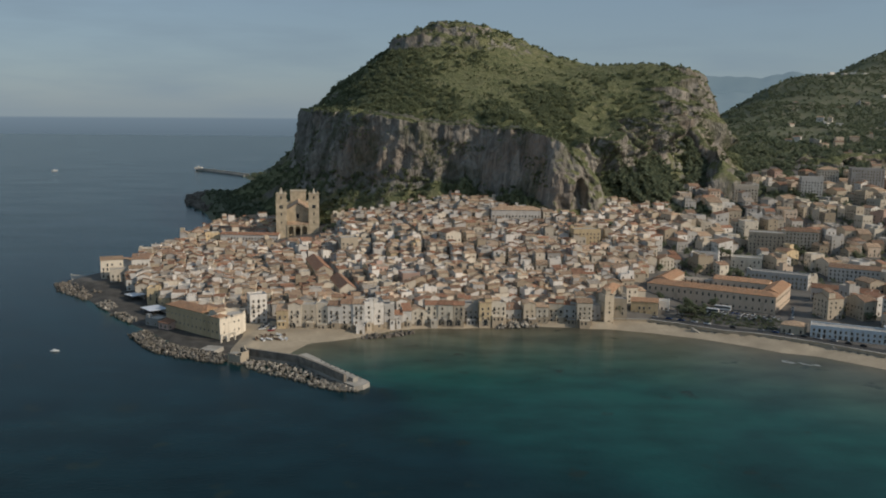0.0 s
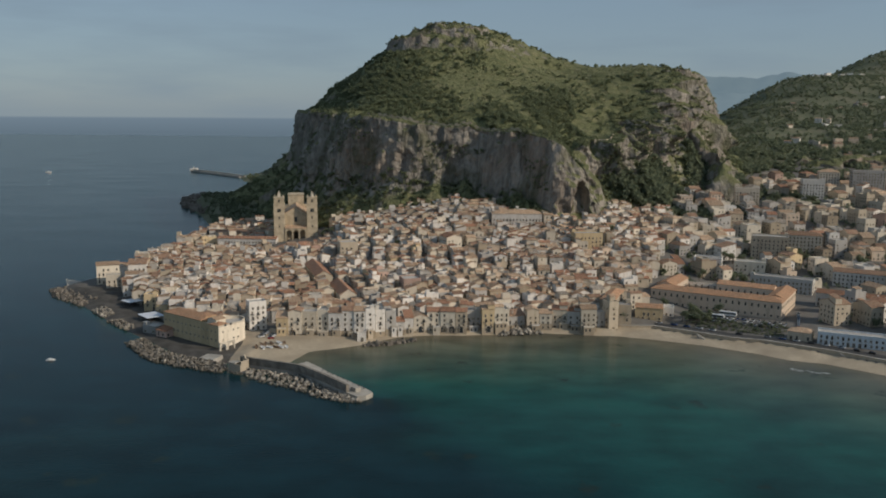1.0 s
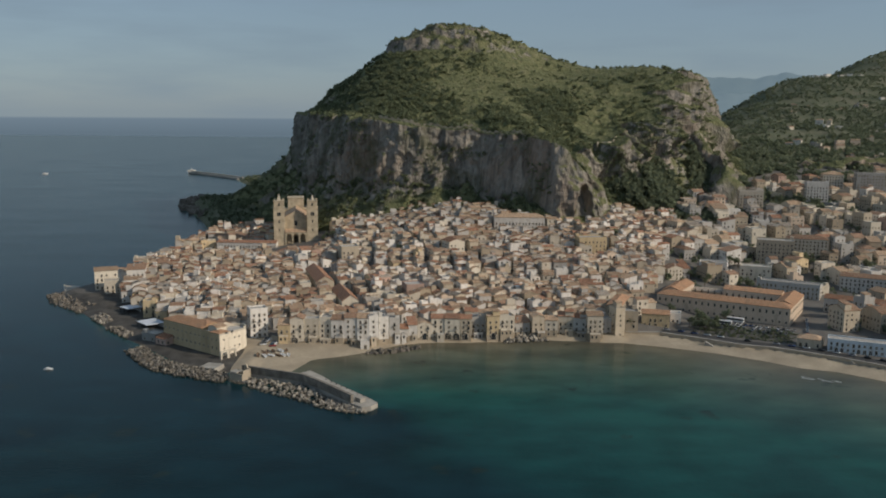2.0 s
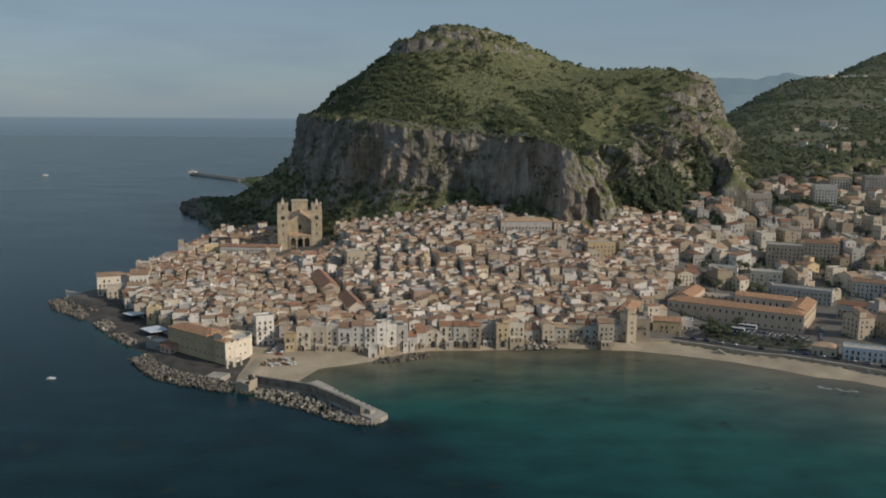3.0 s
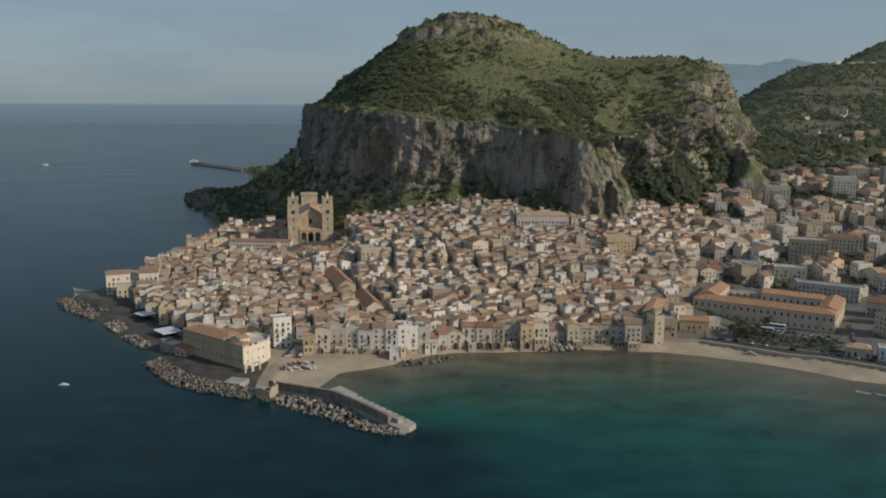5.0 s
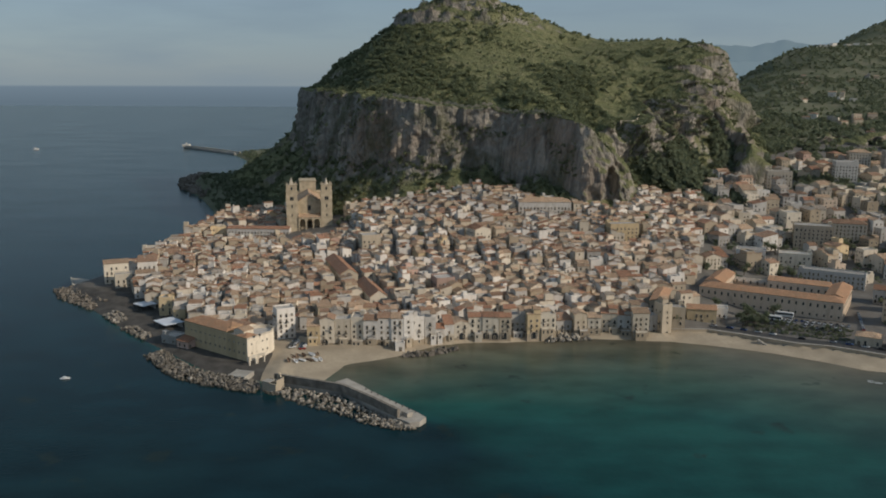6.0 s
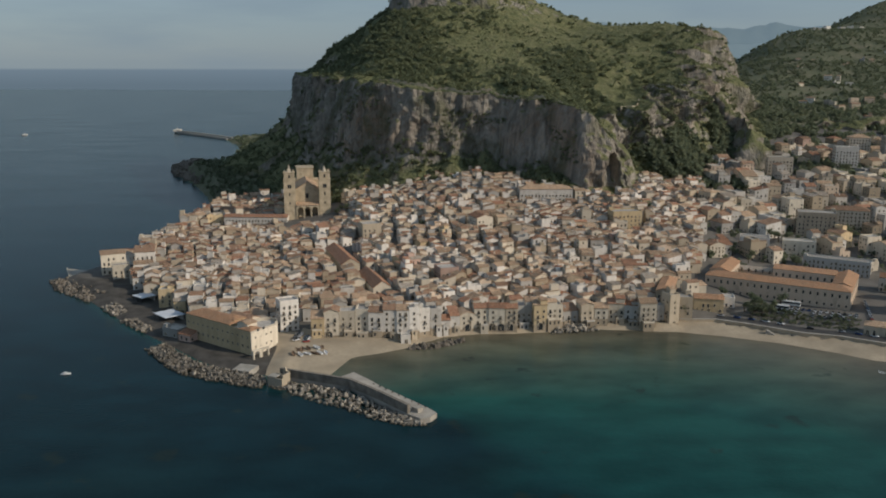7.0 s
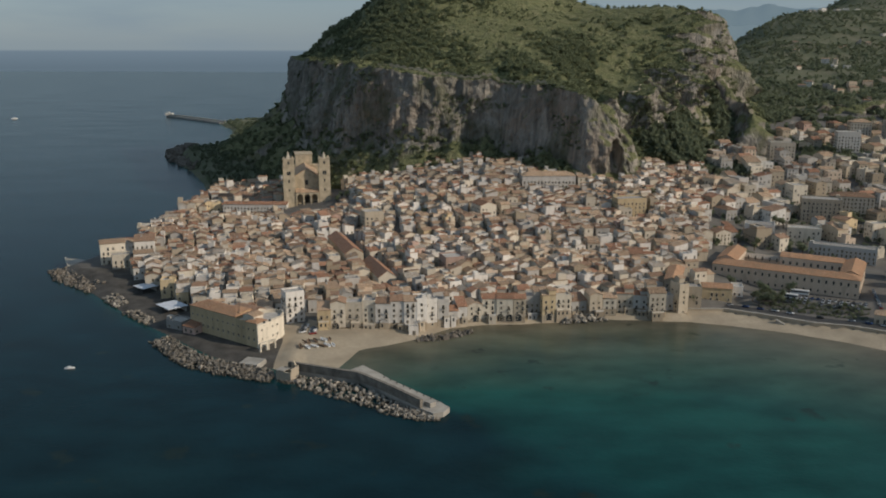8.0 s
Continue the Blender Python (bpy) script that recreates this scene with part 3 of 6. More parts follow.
def wall_shell(w, d, h, rise, kind):
    """Outer walls, with the gables that the roof needs."""
    s = Solid()
    a, b_ = w / 2, d / 2
    base = -3.0
    if kind == "gable_x":      # ridge along x
        s.add([(-a, -b_, base), (a, -b_, base), (a, b_, base), (-a, b_, base), (-a, -b_, h), (a, -b_, h), (a, b_, h), (-a, b_, h), (-a, 0, h + rise), (a, 0, h + rise)],
              [(0, 1, 5, 4), (1, 2, 6, 9, 5), (2, 3, 7, 6), (3, 0, 4, 8, 7)])
    elif kind == "gable_y":
        s.add([(-a, -b_, base), (a, -b_, base), (a, b_, base), (-a, b_, base), (-a, -b_, h), (a, -b_, h), (a, b_, h), (-a, b_, h), (0, -b_, h + rise), (0, b_, h + rise)],
              [(0, 1, 5, 8, 4), (1, 2, 6, 5), (2, 3, 7, 9, 6), (3, 0, 4, 7)])
    elif kind == "shed":       # falls towards -y
        s.add([(-a, -b_, base), (a, -b_, base), (a, b_, base), (-a, b_, base), (-a, -b_, h), (a, -b_, h), (a, b_, h + rise), (-a, b_, h + rise)],
              [(0, 1, 5, 4), (1, 2, 6, 5), (2, 3, 7, 6), (3, 0, 4, 7)])
    elif kind == "flat":       # parapet round a terrace
        t, p = 0.3, 0.9
        s.box(-a, a, -b_, b_, base, h, False)
        s.box(-a, a, -b_, -b_ + t, h, h + p)
        s.box(-a, a, b_ - t, b_, h, h + p)
        s.box(-a, -a + t, -b_ + t, b_ - t, h, h + p)
        s.box(a - t, a, -b_ + t, b_ - t, h, h + p)
    else:                      # hip
        s.box(-a, a, -b_, b_, base, h, False)
    return s


def roof_shell(w, d, h, rise, kind):
    s = Solid()
    o, t = 0.4, 0.22
    a, b_ = w / 2 + o, d / 2 + o

    def slab(q):
        low = [(x, y, z - t) for x, y, z in q]
        n_ = len(q)
        s.add(q + low, [tuple(range(n_)), tuple(reversed(range(n_, 2 * n_)))] + [(i, i + n_, (i + 1) % n_ + n_, (i + 1) % n_) for i in range(n_)])
    h2 = h + t
    if kind == "gable_x":
        k = h2 - rise * o / (d / 2)
        slab([(-a, -b_, k), (a, -b_, k), (a, 0, h2 + rise), (-a, 0, h2 + rise)])
        slab([(a, b_, k), (-a, b_, k), (-a, 0, h2 + rise), (a, 0, h2 + rise)])
    elif kind == "gable_y":
        k = h2 - rise * o / (w / 2)
        slab([(-a, b_, k), (-a, -b_, k), (0, -b_, h2 + rise), (0, b_, h2 + rise)])
        slab([(a, -b_, k), (a, b_, k), (0, b_, h2 + rise), (0, -b_, h2 + rise)])
    elif kind == "shed":
        g_ = rise / d
        slab([(-a, -b_, h2 - g_ * o), (a, -b_, h2 - g_ * o), (a, b_, h2 + rise + g_ * o), (-a, b_, h2 + rise + g_ * o)])
    elif kind == "flat":
        s.box(-w / 2 + 0.3, w / 2 - 0.3, -d / 2 + 0.3, d / 2 - 0.3, h - 0.05, h + 0.06)
    else:
        m = min(a, b_)
        k = h2 - rise * o / m
        r0, r1 = (-(a - m), 0, h2 + rise), (a - m, 0, h2 + rise)
        if b_ > a:
            r0, r1 = (0, -(b_ - m), h2 + rise), (0, b_ - m, h2 + rise)
        c = [(-a, -b_, k), (a, -b_, k), (a, b_, k), (-a, b_, k)]
        if a >= b_:
            for q in ([c[0], c[1], r1, r0], [c[2], c[3], r0, r1], [c[1], c[2], r1], [c[3], c[0], r0]):
                slab(q)
        else:
            for q in ([c[1], c[2], r1, r0], [c[3], c[0], r0, r1], [c[0], c[1], r0], [c[2], c[3], r1]):
                slab(q)
    return s


def opening(side, u, z, w, d, ww, wh, lift):
    """A flat box on one of the four sides of a w by d building, lift proud of it."""
    a, b_ = w / 2, d / 2
    if side == 0:
        return u - ww / 2, u + ww / 2, -b_ - lift, -b_ + 0.05, z, z + wh
    if side == 1:
        return a - 0.05, a + lift, u - ww / 2, u + ww / 2, z, z + wh
    if side == 2:
        return u - ww / 2, u + ww / 2, b_ - 0.05, b_ + lift, z, z + wh
    return -a - lift, -a + 0.05, u - ww / 2, u + ww / 2, z, z + wh


def window_rows(w, d, h, rg, storey=3.2, chance=0.75, step=2.9, sides=(0, 1, 2, 3)):
    out = []
    for side in sides:
        length = w if side in (0, 2) else d
        cols = max(1, int((length - 1.2) / step))
        for k in range(max(1, int((h - 0.6) / storey))):
            for i in range(cols):
                if rg.random() < chance:
                    u = (i + 0.5 - cols / 2) * (length - 0.8) / cols + rg.uniform(-0.25, 0.25)
                    out.append((side, u, 0.9 + k * storey + rg.uniform(-0.15, 0.15), rg.choice((0.9, 1.0, 1.1)), rg.choice((1.3, 1.6, 2.0))))
    return out


def windows_joined(house_ob, items, w, d):
    trim, dark = Solid(), Solid()
    for side, u, z, ww, wh in items:
        trim.box(*opening(side, u, z - 0.15, w, d, ww + 0.34, wh + 0.32, 0.05))
        dark.box(*opening(side, u, z, w, d, ww, wh, 0.09))
    if not dark.V:
        return
    k = len(trim.V)
    ob = part("window_group", trim.V + dark.V, trim.F + [tuple(i + k for i in f) for f in dark.F], [M_FRAME, rng.choice((M_GLASS, M_GLASS, M_SHUTTER))], house_ob)
    ob.data.polygons.foreach_set("material_index", [0] * len(trim.F) + [1] * len(dark.F))
    tagged(ob, kind="stuff")


WALL_NAMES = {m.name: m.name.replace("plaster_", "").replace("_", " ") for m in PLASTERS}
WALL_NAMES[M_STONE.name] = "ochre stone"
ROOF_NAMES = {m.name: m.name.replace("tiles_", "") + " tiled" for m in TILES + [T_ORANGE]}
ROOF_NAMES[M_FLAT.name] = "flat terrace"
UNIT = {}


def unit_window(kind):
    """Meshes shared by the single windows and doors of the nearer fronts."""
    if kind in UNIT:
        return UNIT[kind]
    ww, wh = {"window": (1.0, 1.5), "french": (1.1, 2.2), "door": (1.5, 2.5), "small": (0.7, 0.9)}[kind]
    s, g_ = Solid(), Solid()
    for x0, x1, z0, z1 in ((-ww / 2 - 0.16, -ww / 2, -0.1, wh + 0.16), (ww / 2, ww / 2 + 0.16, -0.1, wh + 0.16), (-ww / 2, ww / 2, wh, wh + 0.16), (-ww / 2 - 0.22, ww / 2 + 0.22, -0.18, 0.0)):
        s.box(x0, x1, -0.12, 0.05, z0, z1)
    g_.box(-ww / 2, ww / 2, -0.04, 0.05, 0, wh)
    leaf = Solid()
    for q in (-1, 1):
        leaf.box(q * ww * 0.27 - ww * 0.21, q * ww * 0.27 + ww * 0.21, -0.075, -0.04, 0.06, wh - 0.06)
    UNIT[kind] = (mesh_from("window_frame", s.V, s.F, M_FRAME), mesh_from("pane", g_.V, g_.F, M_GLASS), mesh_from("shutter", leaf.V, leaf.F, M_SHUTTER))
    return UNIT[kind]


def hang(house_ob, kind, side, u, z, w, d, shut):
    """One window or door as a part of its own, with its frame."""
    frame_me, pane_me, leaf_me = unit_window(kind)
    a, b_ = w / 2, d / 2
    m = {0: pose(u, -b_, z), 1: pose(a, u, z, 0, 0, 90), 2: pose(u, b_, z, 0, 0, 180), 3: pose(-a, u, z, 0, 0, -90)}[side]
    win = new("door" if kind == "door" else "window", leaf_me if (shut or kind == "door") else pane_me)
    win.parent, win.matrix_basis = house_ob, m
    fr = new("window_frame" if kind != "door" else "door_frame", frame_me)
    fr.parent = win
    return win


def balcony(house_ob, side, u, z, w, d, width=2.2):
    s = Solid()
    s.box(-width / 2, width / 2, -0.9, 0, -0.14, 0)
    a, b_ = w / 2, d / 2
    m = {0: pose(u, -b_, z), 1: pose(a, u, z, 0, 0, 90), 2: pose(u, b_, z, 0, 0, 180), 3: pose(-a, u, z, 0, 0, -90)}[side]
    if "balcony" not in UNIT:
        r = Solid()
        for k in range(12):
            x = -1.1 + 0.06 + k * (2.2 - 0.12) / 11
            r.box(x - 0.02, x + 0.02, -0.88, -0.84, 0, 0.95)
        r.box(-1.1, 1.1, -0.9, -0.82, 0.95, 1.02)
        for q in (-1.08, 1.08):
            r.box(q - 0.02, q + 0.02, -0.86, 0, 0.95, 1.02)
            r.box(q - 0.02, q + 0.02, -0.45, -0.41, 0, 0.95)
        UNIT["balcony"] = (mesh_from("balcony", s.V, s.F, M_CONCRETE), mesh_from("railing", r.V, r.F, M_IRON))
    bal = new("balcony", UNIT["balcony"][0])
    bal.parent, bal.matrix_basis = house_ob, m
    rl = new("railing", UNIT["balcony"][1])
    rl.parent = bal


def annex_shell(w, d, h, rg):
    """A raised attic room or lean-to on one side of the roof."""
    aw, ad, ah = w * rg.uniform(0.35, 0.6), d * rg.uniform(0.35, 0.6), h + rg.uniform(1.6, 3.4)
    cx, cy = rg.choice((-1, 1)) * (w / 2 - aw / 2 - 0.06), rg.choice((-1, 1)) * (d / 2 - ad / 2 - 0.06)
    kind = rg.choice(("shed", "gable_x", "flat", "shed"))
    rise = 0.2 * ad
    a, b_ = wall_shell(aw, ad, ah, rise, kind), roof_shell(aw, ad, ah, rise, kind)
    a.V = [(x + cx, y + cy, max(z, h - 1.5)) for x, y, z in a.V]
    b_.V = [(x + cx, y + cy, z) for x, y, z in b_.V]
    return a, b_, kind == "flat"


def archway(house_ob, u, d, r=1.7, spring=2.2, base=0.0):
    """Round-arched opening at street level: stone ring, flat dark panel painted as its shade."""
    y = -d / 2
    s, g_ = Solid(), Solid()
    N = 10
    pts = [(-r, base)] + [(-r * math.cos(math.pi * i / N), base + spring + r * math.sin(math.pi * i / N)) for i in range(N + 1)] + [(r, base)]
    out = [(-r - 0.4, base)] + [(-(r + 0.4) * math.cos(math.pi * i / N), base + spring + (r + 0.4) * math.sin(math.pi * i / N)) for i in range(N + 1)] + [(r + 0.4, base)]
    k = len(pts)
    s.add([(u + a, y - 0.25, z) for a, z in pts] + [(u + a, y - 0.25, z) for a, z in out] + [(u + a, y, z) for a, z in pts] + [(u + a, y, z) for a, z in out],
          [q for i in range(k - 1) for q in ((i, i + 1, k + i + 1, k + i), (i, 2 * k + i, 2 * k + i + 1, i + 1), (k + i, k + i + 1, 3 * k + i + 1, 3 * k + i))])
    g_.add([(u + a, y - 0.06, z) for a, z in pts], [tuple(range(k))])
    g_.add([(u + a, y + 0.02, z) for a, z in pts], [tuple(reversed(range(k)))])
    ar = part("archway", s.V, s.F, M_FRAME, house_ob)
    part("opening", g_.V, g_.F, M_GLASS, ar)


def chimney(house_ob, x, y, z):
    if "chimney" not in UNIT:
        s = Solid()
        s.box(-0.35, 0.35, -0.3, 0.3, -1.5, 1.1)
        s.box(-0.45, 0.45, -0.4, 0.4, 1.1, 1.25)
        s.box(-0.22, 0.22, -0.18, 0.18, 1.25, 1.6)
        UNIT["chimney"] = mesh_from("chimney", s.V, s.F, P_GREY)
    c = new("chimney", UNIT["chimney"])
    c.parent, c.matrix_basis = house_ob, pose(x, y, z)


def house(x, y, ang, w, d, h, kind, wall, roof, rise=None, near=False, name="house", label="", category="house", group="old town houses", storey=3.2, chance=0.75, balconies=0.0, z=None, annexed=0.0):
    lo, av = site(x, y, ang, w, d)
    z0 = lo if z is None else z
    rise = rise if rise is not None else {"shed": 0.22 * d, "gable_x": 0.17 * d, "gable_y": 0.17 * w, "hip": 0.2 * min(w, d), "flat": 0}[kind]
    label = label or f"{WALL_NAMES[wall.name]} plastered house with {ROOF_NAMES[roof.name]} roof"
    e = empty(name, label, category, pose(x, y, z0, 0, 0, ang), group)
    s = wall_shell(w, d, h, rise, kind)
    part("wall", s.V, s.F, wall, e)
    s = roof_shell(w, d, h, rise, kind)
    part("roof", s.V, s.F, roof, e)
    items = window_rows(w, d, h, rng, storey, chance)
    if near:
        windows_joined(e, [q for q in items if q[0] in (2,)], w, d)
        for side, u, zz, ww, wh in items:
            if side == 2:
                continue
            kind_ = "door" if zz < 1.5 and rng.random() < 0.3 else "french" if rng.random() < 0.35 else "window"
            hang(e, kind_, side, u, 0.1 if kind_ == "door" else zz - (0.6 if kind_ == "french" and zz > 2 else 0), w, d, rng.random() < 0.4)
            if kind_ == "french" and zz > 2 and rng.random() < balconies:
                balcony(e, side, u, zz - 0.6, w, d)
    else:
        windows_joined(e, items, w, d)
    if rng.random() < annexed:
        s, q, flat = annex_shell(w, d, h + (rise * 0.4 if kind != "flat" else 0), rng)
        an = part("annex", s.V, s.F, wall, e)
        part("annex_roof", q.V, q.F, M_FLAT if flat else roof if roof is not M_FLAT else T_TAN, an)
    elif kind == "flat" and rng.random() < 0.5:
        s = Solid()
        hw = min(2.6, w * 0.4)
        qx, qy = rng.choice((-1, 1)) * (w / 2 - hw / 2 - 0.4), rng.choice((-1, 1)) * (d / 2 - 1.8)
        s.box(qx - hw / 2, qx + hw / 2, qy - 1.3, qy + 1.3, h + 0.06, h + 2.5)
        s.box(qx - hw / 2 - 0.15, qx + hw / 2 + 0.15, qy - 1.45, qy + 1.45, h + 2.5, h + 2.65)
        part("stair_hut", s.V, s.F, wall, e)
    elif kind != "flat" and rng.random() < 0.35:
        chimney(e, rng.uniform(-w / 3, w / 3), rng.uniform(-0.3, 0.3) * d, h + rise * 0.6)
    return e


def pick(weights, items):
    return rng.choices(items, weights)[0]


# ---- buildings with a place of their own: footprints kept clear of the rows ----
KEEP = []


def keep(x, y, ang, w, d, margin=1.5):
    KEEP.append((x, y, radians(ang), w / 2 + margin, d / 2 + margin))


def kept(x, y, w=4, d=4):
    for kx, ky, ka, a, b_ in KEEP:
        dx, dy = x - kx, y - ky
        u, v = dx * math.cos(ka) + dy * math.sin(ka), -dx * math.sin(ka) + dy * math.cos(ka)
        if abs(u) < a + w and abs(v) < b_ + d:
            return True
    return False


def block(x, y, ang, w, d, h, kind, wall, roof, **k):
    keep(x, y, ang, w, d)
    return house(x, y, ang, w, d, h, kind, wall, roof, **k)


# cathedral with two towers and a three-arched porch
CA, CX, CY, CZ = 9.0, -145.5, 846.0, 17.5
keep(CX + 4, CY + 20, CA, 50, 86, 2)
keep(CX + 8, CY - 28, CA, 46, 34, 0)
keep(-200, 826, -4, 70, 16, 0)
cath = empty("cathedral", "ochre stone cathedral with two square towers and porch", "cathedral", pose(CX, CY, CZ, 0, 0, CA))


def tower(parent, x, square):
    s = Solid()
    w = 5.2
    s.box(x - w, x + w, -5.2, 5.2, -6, 34.5)
    s.box(x - w - 0.3, x + w + 0.3, -5.5, 5.5, 34.5, 35.1)
    s.box(x - w + 0.3, x + w - 0.3, -4.9, 4.9, 35.1, 41.0)
    s.box(x - w - 0.1, x + w + 0.1, -5.3, 5.3, 41.0, 41.5)
    for a in (-1, 1):
        for b_ in (-1, 1):
            s.box(x + a * (w - 1.2) - 0.7, x + a * (w - 1.2) + 0.7, b_ * 4.0 - 0.7, b_ * 4.0 + 0.7, 41.5, 43.0)
    t = part("tower", s.V, s.F, M_STONE, parent, "square ochre stone bell tower")
    s = Solid()
    r = 2.0
    if square:
        s.add([(x - r, -r, 41.5), (x + r, -r, 41.5), (x + r, r, 41.5), (x - r, r, 41.5), (x, 0, 48.5)], [(0, 1, 4), (1, 2, 4), (2, 3, 4), (3, 0, 4)])
    else:
        ring = [(x + r * math.cos(i * math.pi / 4), r * math.sin(i * math.pi / 4), 41.5) for i in range(8)]
        s.add(ring + [(x, 0, 47.6)], [(i, (i + 1) % 8, 8) for i in range(8)])
    part("spire", s.V, s.F, M_FRAME, t)
    for zz, ww, wh in ((12, 1.1, 2.2), (20, 1.3, 3.0), (27, 1.6, 3.4), (36.5, 1.5, 2.8)):
        for side in (0, 1, 3):
            for q in ((-0.9, 0.9) if zz > 26 and zz < 30 else (0,)):
                g_ = Solid()
                f_ = 5.2 if zz < 35 else 4.9
                wx = w if zz < 35 else w - 0.3
                if side == 0:
                    g_.box(x + q - ww / 2, x + q + ww / 2, -f_ - 0.06, -f_ + 0.1, zz, zz + wh)
                elif side == 1:
                    g_.box(x + wx - 0.1, x + wx + 0.06, q - ww / 2, q + ww / 2, zz, zz + wh)
                else:
                    g_.box(x - wx - 0.06, x - wx + 0.1, q - ww / 2, q + ww / 2, zz, zz + wh)
                part("window", g_.V, g_.F, M_GLASS, t)


tower(cath, -16.0, True)
tower(cath, 16.0, False)
s = Solid()
s.add([(-10.9, 2.5, -6), (10.9, 2.5, -6), (10.9, 70, -6), (-10.9, 70, -6), (-10.9, 2.5, 25), (10.9, 2.5, 25), (10.9, 70, 25), (-10.9, 70, 25), (0, 2.5, 31), (0, 70, 31)],
      [(0, 1, 5, 8, 4), (1, 2, 6, 5), (2, 3, 7, 9, 6), (3, 0, 4, 7)])
part("nave", s.V, s.F, M_STONE, cath)
s = Solid()
for q in (-1, 1):
    s.add([(q * 11.5, 2.0, 24.7), (q * 11.5, 70.6, 24.7), (0, 70.6, 31.4), (0, 2.0, 31.4), (q * 11.5, 2.0, 24.3), (q * 11.5, 70.6, 24.3), (0, 70.6, 31.0), (0, 2.0, 31.0)],
          [(0, 1, 2, 3), (7, 6, 5, 4), (0, 3, 7, 4), (1, 0, 4, 5), (2, 1, 5, 6)])
part("roof", s.V, s.F, T_TAN, cath)
s = Solid()
for q in (-1, 1):
    s.add([(q * 21, 5.5, -6), (q * 21, 52, -6), (q * 10.4, 52, -6), (q * 10.4, 5.5, -6), (q * 21, 5.5, 11), (q * 21, 52, 11), (q * 10.4, 52, 14), (q * 10.4, 5.5, 14)],
          [(0, 1, 5, 4), (1, 2, 6, 5), (3, 0, 4, 7), (4, 5, 6, 7)])
part("aisle", s.V, s.F, M_STONE, cath)
s = Solid()
s.box(-20, 20, 50, 62, -6, 27)
s.box(-20.6, 20.6, 49.4, 62.6, 27, 28)
s.box(-8, 8, 49.0, 70, 28, 38.5)
s.box(-8.5, 8.5, 48.5, 70.5, 38.5, 39.3)
part("transept", s.V, s.F, M_STONE, cath)
# porch: piers, arches, lean-to roof
s = Solid()
for x0 in (-10.4, -3.9, 2.7, 9.2):
    s.box(x0, x0 + 1.2, -6.0, -4.8, -6, 6.5)
N_ = 10
for x0, x1 in ((-9.2, -3.9), (-2.7, 2.7), (3.9, 9.2)):
    c0, r0 = (x0 + x1) / 2, (x1 - x0) / 2
    V = []
    for i in range(N_ + 1):
        a = math.pi * i / N_
        px, pz = c0 - r0 * math.cos(a), 6.5 + r0 * math.sin(a) * 1.15
        for yy in (-6.0, -4.8):
            V += [(px, yy, pz), (px, yy, 10.6)]
    F = []
    for i in range(N_):
        k = 4 * i
        F += [(k, k + 4, k + 5, k + 1), (k + 2, k + 3, k + 7, k + 6), (k, k + 2, k + 6, k + 4), (k + 1, k + 5, k + 7, k + 3)]
    s.add(V, F)
for x0 in (-10.4, -3.9, 2.7, 9.2):
    s.box(x0, x0 + 1.2, -6.0, -4.8, 6.5, 10.6)
s.box(-10.4, 10.4, -6.2, -4.6, 10.6, 11.2)
part("porch", s.V, s.F, M_STONE, cath, "porch with three arches between the towers")
s = Solid()
s.add([(-10.4, -6.5, 11.2), (10.4, -6.5, 11.2), (10.4, 2.5, 13.4), (-10.4, 2.5, 13.4), (-10.4, -6.5, 10.9), (10.4, -6.5, 10.9), (10.4, 2.5, 13.1), (-10.4, 2.5, 13.1)],
      [(0, 1, 2, 3), (7, 6, 5, 4), (0, 4, 5, 1), (1, 5, 6, 2), (3, 7, 4, 0)])
part("porch_roof", s.V, s.F, T_TAN, cath)
g_ = Solid()
g_.box(-1.8, 1.8, 2.3, 2.6, -0.5, 6.0)
part("door", g_.V, g_.F, M_SHUTTER, cath)
g_ = Solid()
g_.box(-1.3, 1.3, 2.35, 2.6, 16.5, 21)
part("window", g_.V, g_.F, M_GLASS, cath)

# long seminary with orange roofs round a court
SA = -32.0
sem = empty("seminary", "long peach-coloured building with orange tiled wings round a court", "institution", pose(189, 591, 5.2, 0, 0, SA))
keep(198, 612, SA, 92, 62, 3)
keep(228, 656, SA, 84, 16, 0)
for nm, x0, x1, y0, y1, h, kind in (("front_wing", -45, 45, -1, 12, 12.5, "hip"), ("side_wing", -45, -32, 12.1, 48, 13.5, "gable_y"), ("side_wing", 32, 45, 12.1, 52, 12.5, "gable_y"), ("rear_wing", -8, 31.9, 40, 51, 13.0, "gable_x"), ("rear_range", -31.9, -8.1, 43, 50, 9.0, "shed")):
    w, d = x1 - x0, y1 - y0
    cx, cy = (x0 + x1) / 2, (y0 + y1) / 2
    s = wall_shell(w, d, h, 0.2 * min(w, d), kind)
    wing = part(nm, [(x + cx, y + cy, z) for x, y, z in s.V], s.F, P_PEACH, sem)
    s = roof_shell(w, d, h, 0.2 * min(w, d), kind)
    part("roof", [(x + cx, y + cy, z) for x, y, z in s.V], s.F, T_GREY if nm == "rear_range" else T_ORANGE, wing)
    for side in (0, 1, 2, 3):
        length = w if side in (0, 2) else d
        n_ = int(length / 4.2)
        for zz in (2.2, 8.0):
            for i in range(n_):
                u = (i + 0.5 - n_ / 2) * length / n_
                ob = hang(wing, "french" if zz > 5 else "window", side, u, zz, w, d, False)
                ob.matrix_basis = pose(cx, cy, 0) @ ob.matrix_basis

